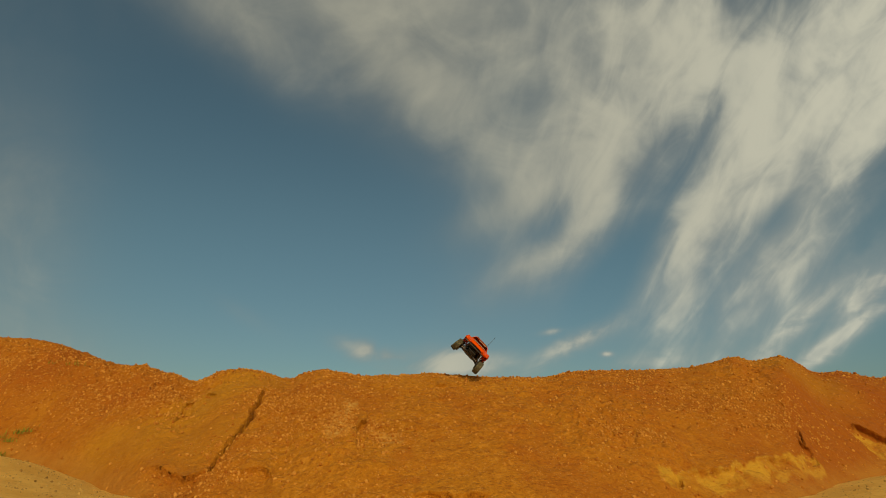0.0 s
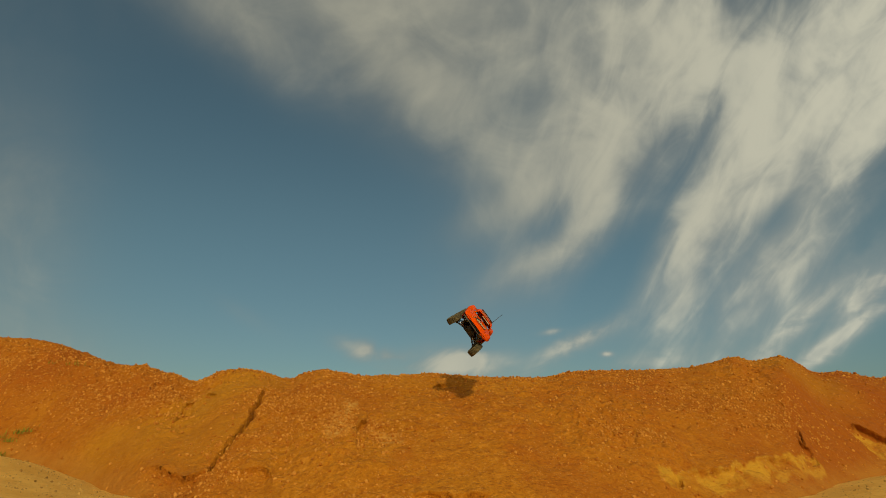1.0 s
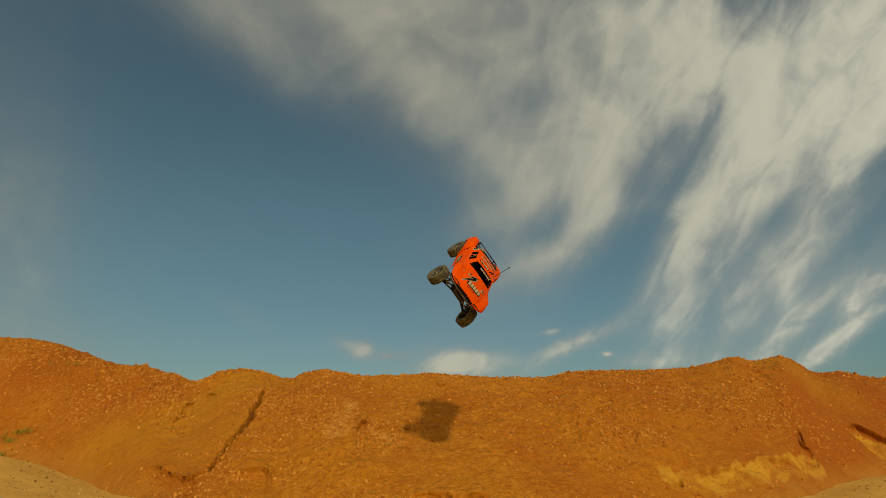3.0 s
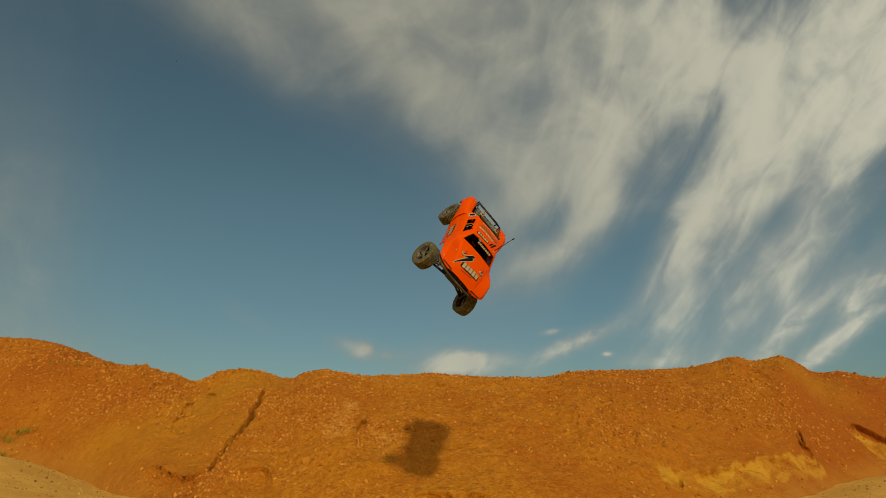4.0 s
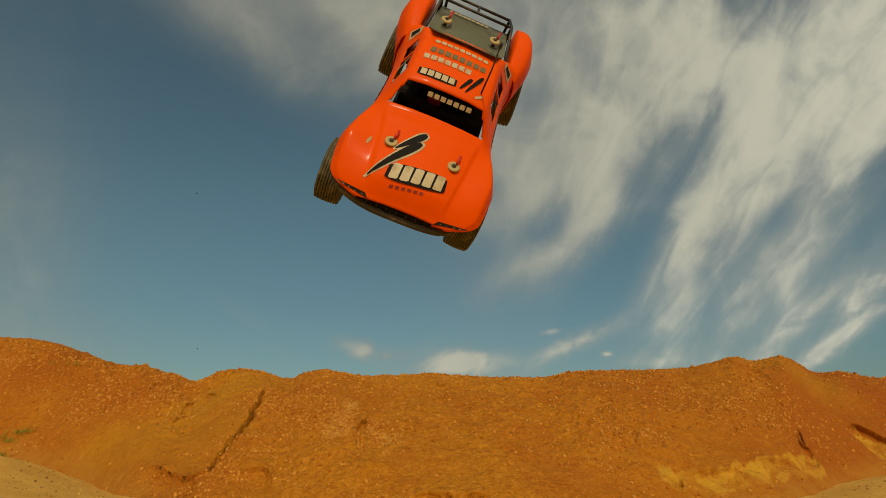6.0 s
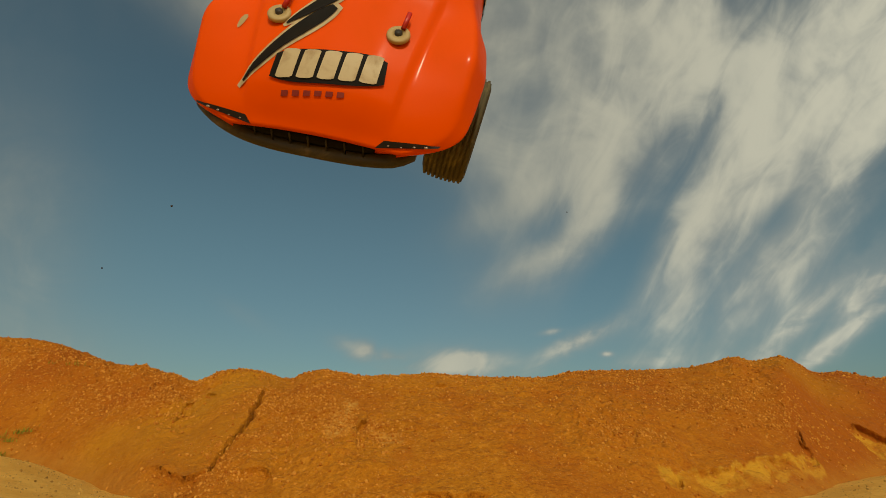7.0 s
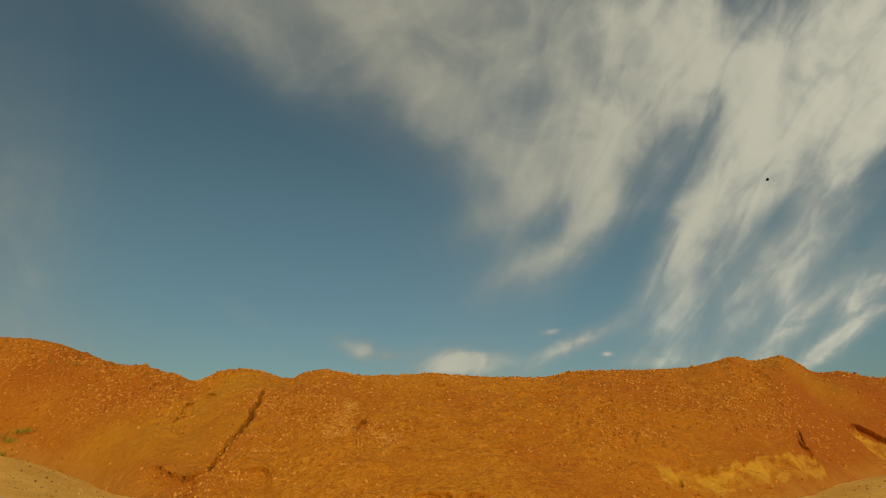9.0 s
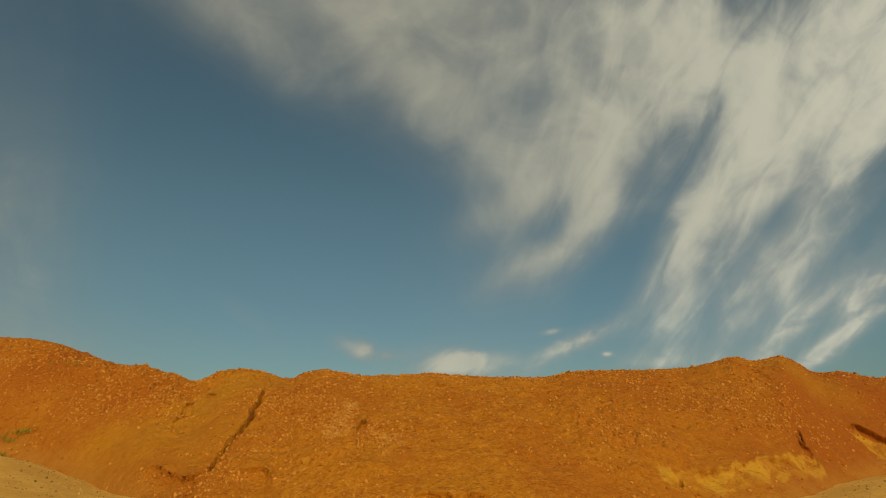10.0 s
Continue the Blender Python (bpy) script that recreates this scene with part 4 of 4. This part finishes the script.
# poses of the truck in flight, one for each step of the slow-motion film
STEP, LEAD = 0.279, 0.159
OVER = EYE[2] - 0.27  # the flight is laid out from an eye 0.27 m up
FLIGHT = [
    (0.181, 4.282, 0.895, -47.0, 6.5, -90.7),
    (0.172, 4.104, 0.914, -49.0, 9.0, -91.8),
    (0.164, 3.926, 0.932, -51.1, 11.4, -93.0),
    (0.155, 3.749, 0.947, -53.3, 13.7, -94.3),
    (0.146, 3.574, 0.960, -55.6, 16.1, -95.9),
    (0.133, 3.396, 0.972, -57.6, 19.5, -97.3),
    (0.123, 3.261, 0.990, -59.8, 22.8, -98.8),
    (0.111, 3.122, 1.006, -62.1, 26.1, -100.5),
    (0.101, 2.978, 1.009, -63.7, 29.2, -102.0),
    (0.090, 2.831, 1.011, -65.5, 32.2, -103.6),
    (0.079, 2.661, 1.004, -65.1, 35.5, -104.7),
    (0.068, 2.492, 0.995, -64.7, 38.8, -105.9),
    (0.058, 2.327, 0.986, -64.5, 42.1, -107.1),
    (0.047, 2.165, 0.972, -64.3, 45.4, -108.3),
    (0.036, 2.006, 0.957, -64.2, 48.7, -109.6),
    (0.025, 1.844, 0.938, -63.4, 51.7, -111.6),
    (0.015, 1.687, 0.917, -62.8, 54.8, -113.7),
    (0.005, 1.538, 0.898, -61.5, 57.6, -115.6),
    (-0.005, 1.394, 0.877, -60.3, 60.4, -117.6),
    (-0.014, 1.247, 0.850, -58.8, 62.4, -119.6),
    (-0.022, 1.105, 0.821, -57.3, 64.4, -121.5),
    (-0.027, 0.982, 0.808, -56.8, 66.5, -126.3),
    (-0.032, 0.859, 0.789, -56.8, 68.6, -131.4),
    (-0.037, 0.737, 0.764, -57.3, 70.7, -137.1),
    (-0.042, 0.614, 0.733, -58.6, 72.7, -143.5),
    (-0.057, 0.500, 0.725, -58.7, 76.2, -146.8),
    (-0.057, 0.396, 0.712, -60.7, 77.4, -160.2),
    (-0.070, 0.291, 0.708, -80.0, 82.3, 175.8),
    (-0.057, 0.122, 0.634, -85.0, 78.1, 164.1),
    (-0.061, -0.021, 0.591, -96.3, 78.2, 146.1),
    (-0.066, -0.164, 0.545, -107.1, 77.6, 128.5),
    (-0.071, -0.308, 0.497, -116.0, 76.4, 112.9),
    (-0.077, -0.454, 0.446, -122.5, 74.8, 99.6),
    (-0.084, -0.600, 0.392, -127.0, 72.8, 88.3),
    (-0.091, -0.746, 0.360, -129.7, 70.7, 78.7),
    (-0.100, -0.893, 0.360, -131.2, 68.4, 70.3),
    (-0.110, -1.041, 0.360, -131.7, 66.1, 62.9),
]


# where the front hubs stand on the truck, their lean and their steer, by time
LEFT_RISE = [(0, .170, .116, .013, 6, 2), (2.5, .170, .116, .013, 6, 4), (4.0, .169, .115, .015, 6, 14), (4.6, .169, .115, .016, 6, 14), (5.5, .164, .110, .034, 2, 3),
             (6.7, .158, .102, .040, -6, -3.5), (10, .158, .102, .040, -6, -3.5)]
RIGHT_RISE = [(0, .166, -.122, .020, -6, 2), (2.5, .166, -.122, .020, -6, 4), (4.0, .166, -.122, .021, -7, 16), (4.6, .166, -.122, .021, -7, 16), (5.6, .164, -.119, .028, -4, 6),
              (6.8, .157, -.117, .050, 4, -3.5), (7.1, .150, -.104, .058, 6, -3.5), (10, .150, -.104, .058, 6, -3.5)]


CRUMB_PATHS = [
    [(0, -2.058, 2.512, 3.895), (4.2, -1.496, 2.489, 2.204), (4.5, -1.358, 2.387, 1.898), (4.8, -1.222, 2.262, 1.656), (5.1, -1.11, 2.121, 1.46), (5.4, -1.012, 1.966, 1.301), (5.7, -0.92, 1.802, 1.167), (6.8, -0.628, 1.183, 0.821), (7, -0.602, 1.049, 0.749), (7.2, -0.599, 0.921, 0.663), (7.5, -0.607, 0.799, 0.559), (7.62, -0.62, 0.76, 0.52), (7.8, -0.697, 0.703, 0.445), (10, -1.711, 0.929, -0.236)],
    [(0, -0.989, 3.877, -0.149), (5.5, -1.013, 2.69, 0.482), (6.8, -1.008, 1.621, 0.788), (7, -1.027, 1.475, 0.749), (7.2, -1.025, 1.33, 0.708), (7.5, -1.011, 1.186, 0.667), (7.7, -0.994, 1.042, 0.623), (10, -1.442, 0.857, 0.255)],
    [(0, 0.447, 4.12, -0.523), (6, 0.608, 3, 0.506), (7, 0.52, 1.999, 1.211), (7.4, 0.52, 1.811, 1.141), (7.7, 0.527, 1.671, 1.087), (8.1, 0.538, 1.44, 0.993), (8.3, 0.563, 1.301, 0.935), (8.5, 0.586, 1.164, 0.872), (8.7, 0.574, 1.029, 0.804), (8.9, 0.608, 0.895, 0.736), (9.1, 0.709, 0.807, 0.684), (9.3, 0.699, 0.719, 0.635), (10, 1.061, 0.699, 0.397)],
]


def held(k):
    """From when to when the film holds its step k."""
    return max(0.0, STEP * k - LEAD + .02), min(10.0, STEP * (k + 1) - LEAD - .02)


def motions():
    rows = []
    for k, p in enumerate(FLIGHT):
        t0, t1 = held(k)
        m = pose(0, 0, OVER) @ pose(*p)
        rows += [(t0, m), (t1, m)]
    walk(truck, rows)
    # both front wheels ride up on their arms late in the jump
    for hub, side in FREE_WHEELS:
        rise = LEFT_RISE if side > 0 else RIGHT_RISE
        walk(hub, [(t, pose(x, y, z, lean, 0, steer)) for t, x, y, z, lean, steer in rise])
    for ob, path in zip(crumbs, CRUMB_PATHS):
        rows = []
        for k in range(len(FLIGHT)):
            t0, t1 = held(k)
            at = [float(np.interp((t0 + t1) / 2, [q[0] for q in path], [q[c] for q in path])) for c in (1, 2, 3)]
            m = pose(0, 0, OVER) @ pose(*at, 11 * k, 7 * k, 0)
            rows += [(t0, m), (t1, m)]
        walk(ob, rows)


motions()
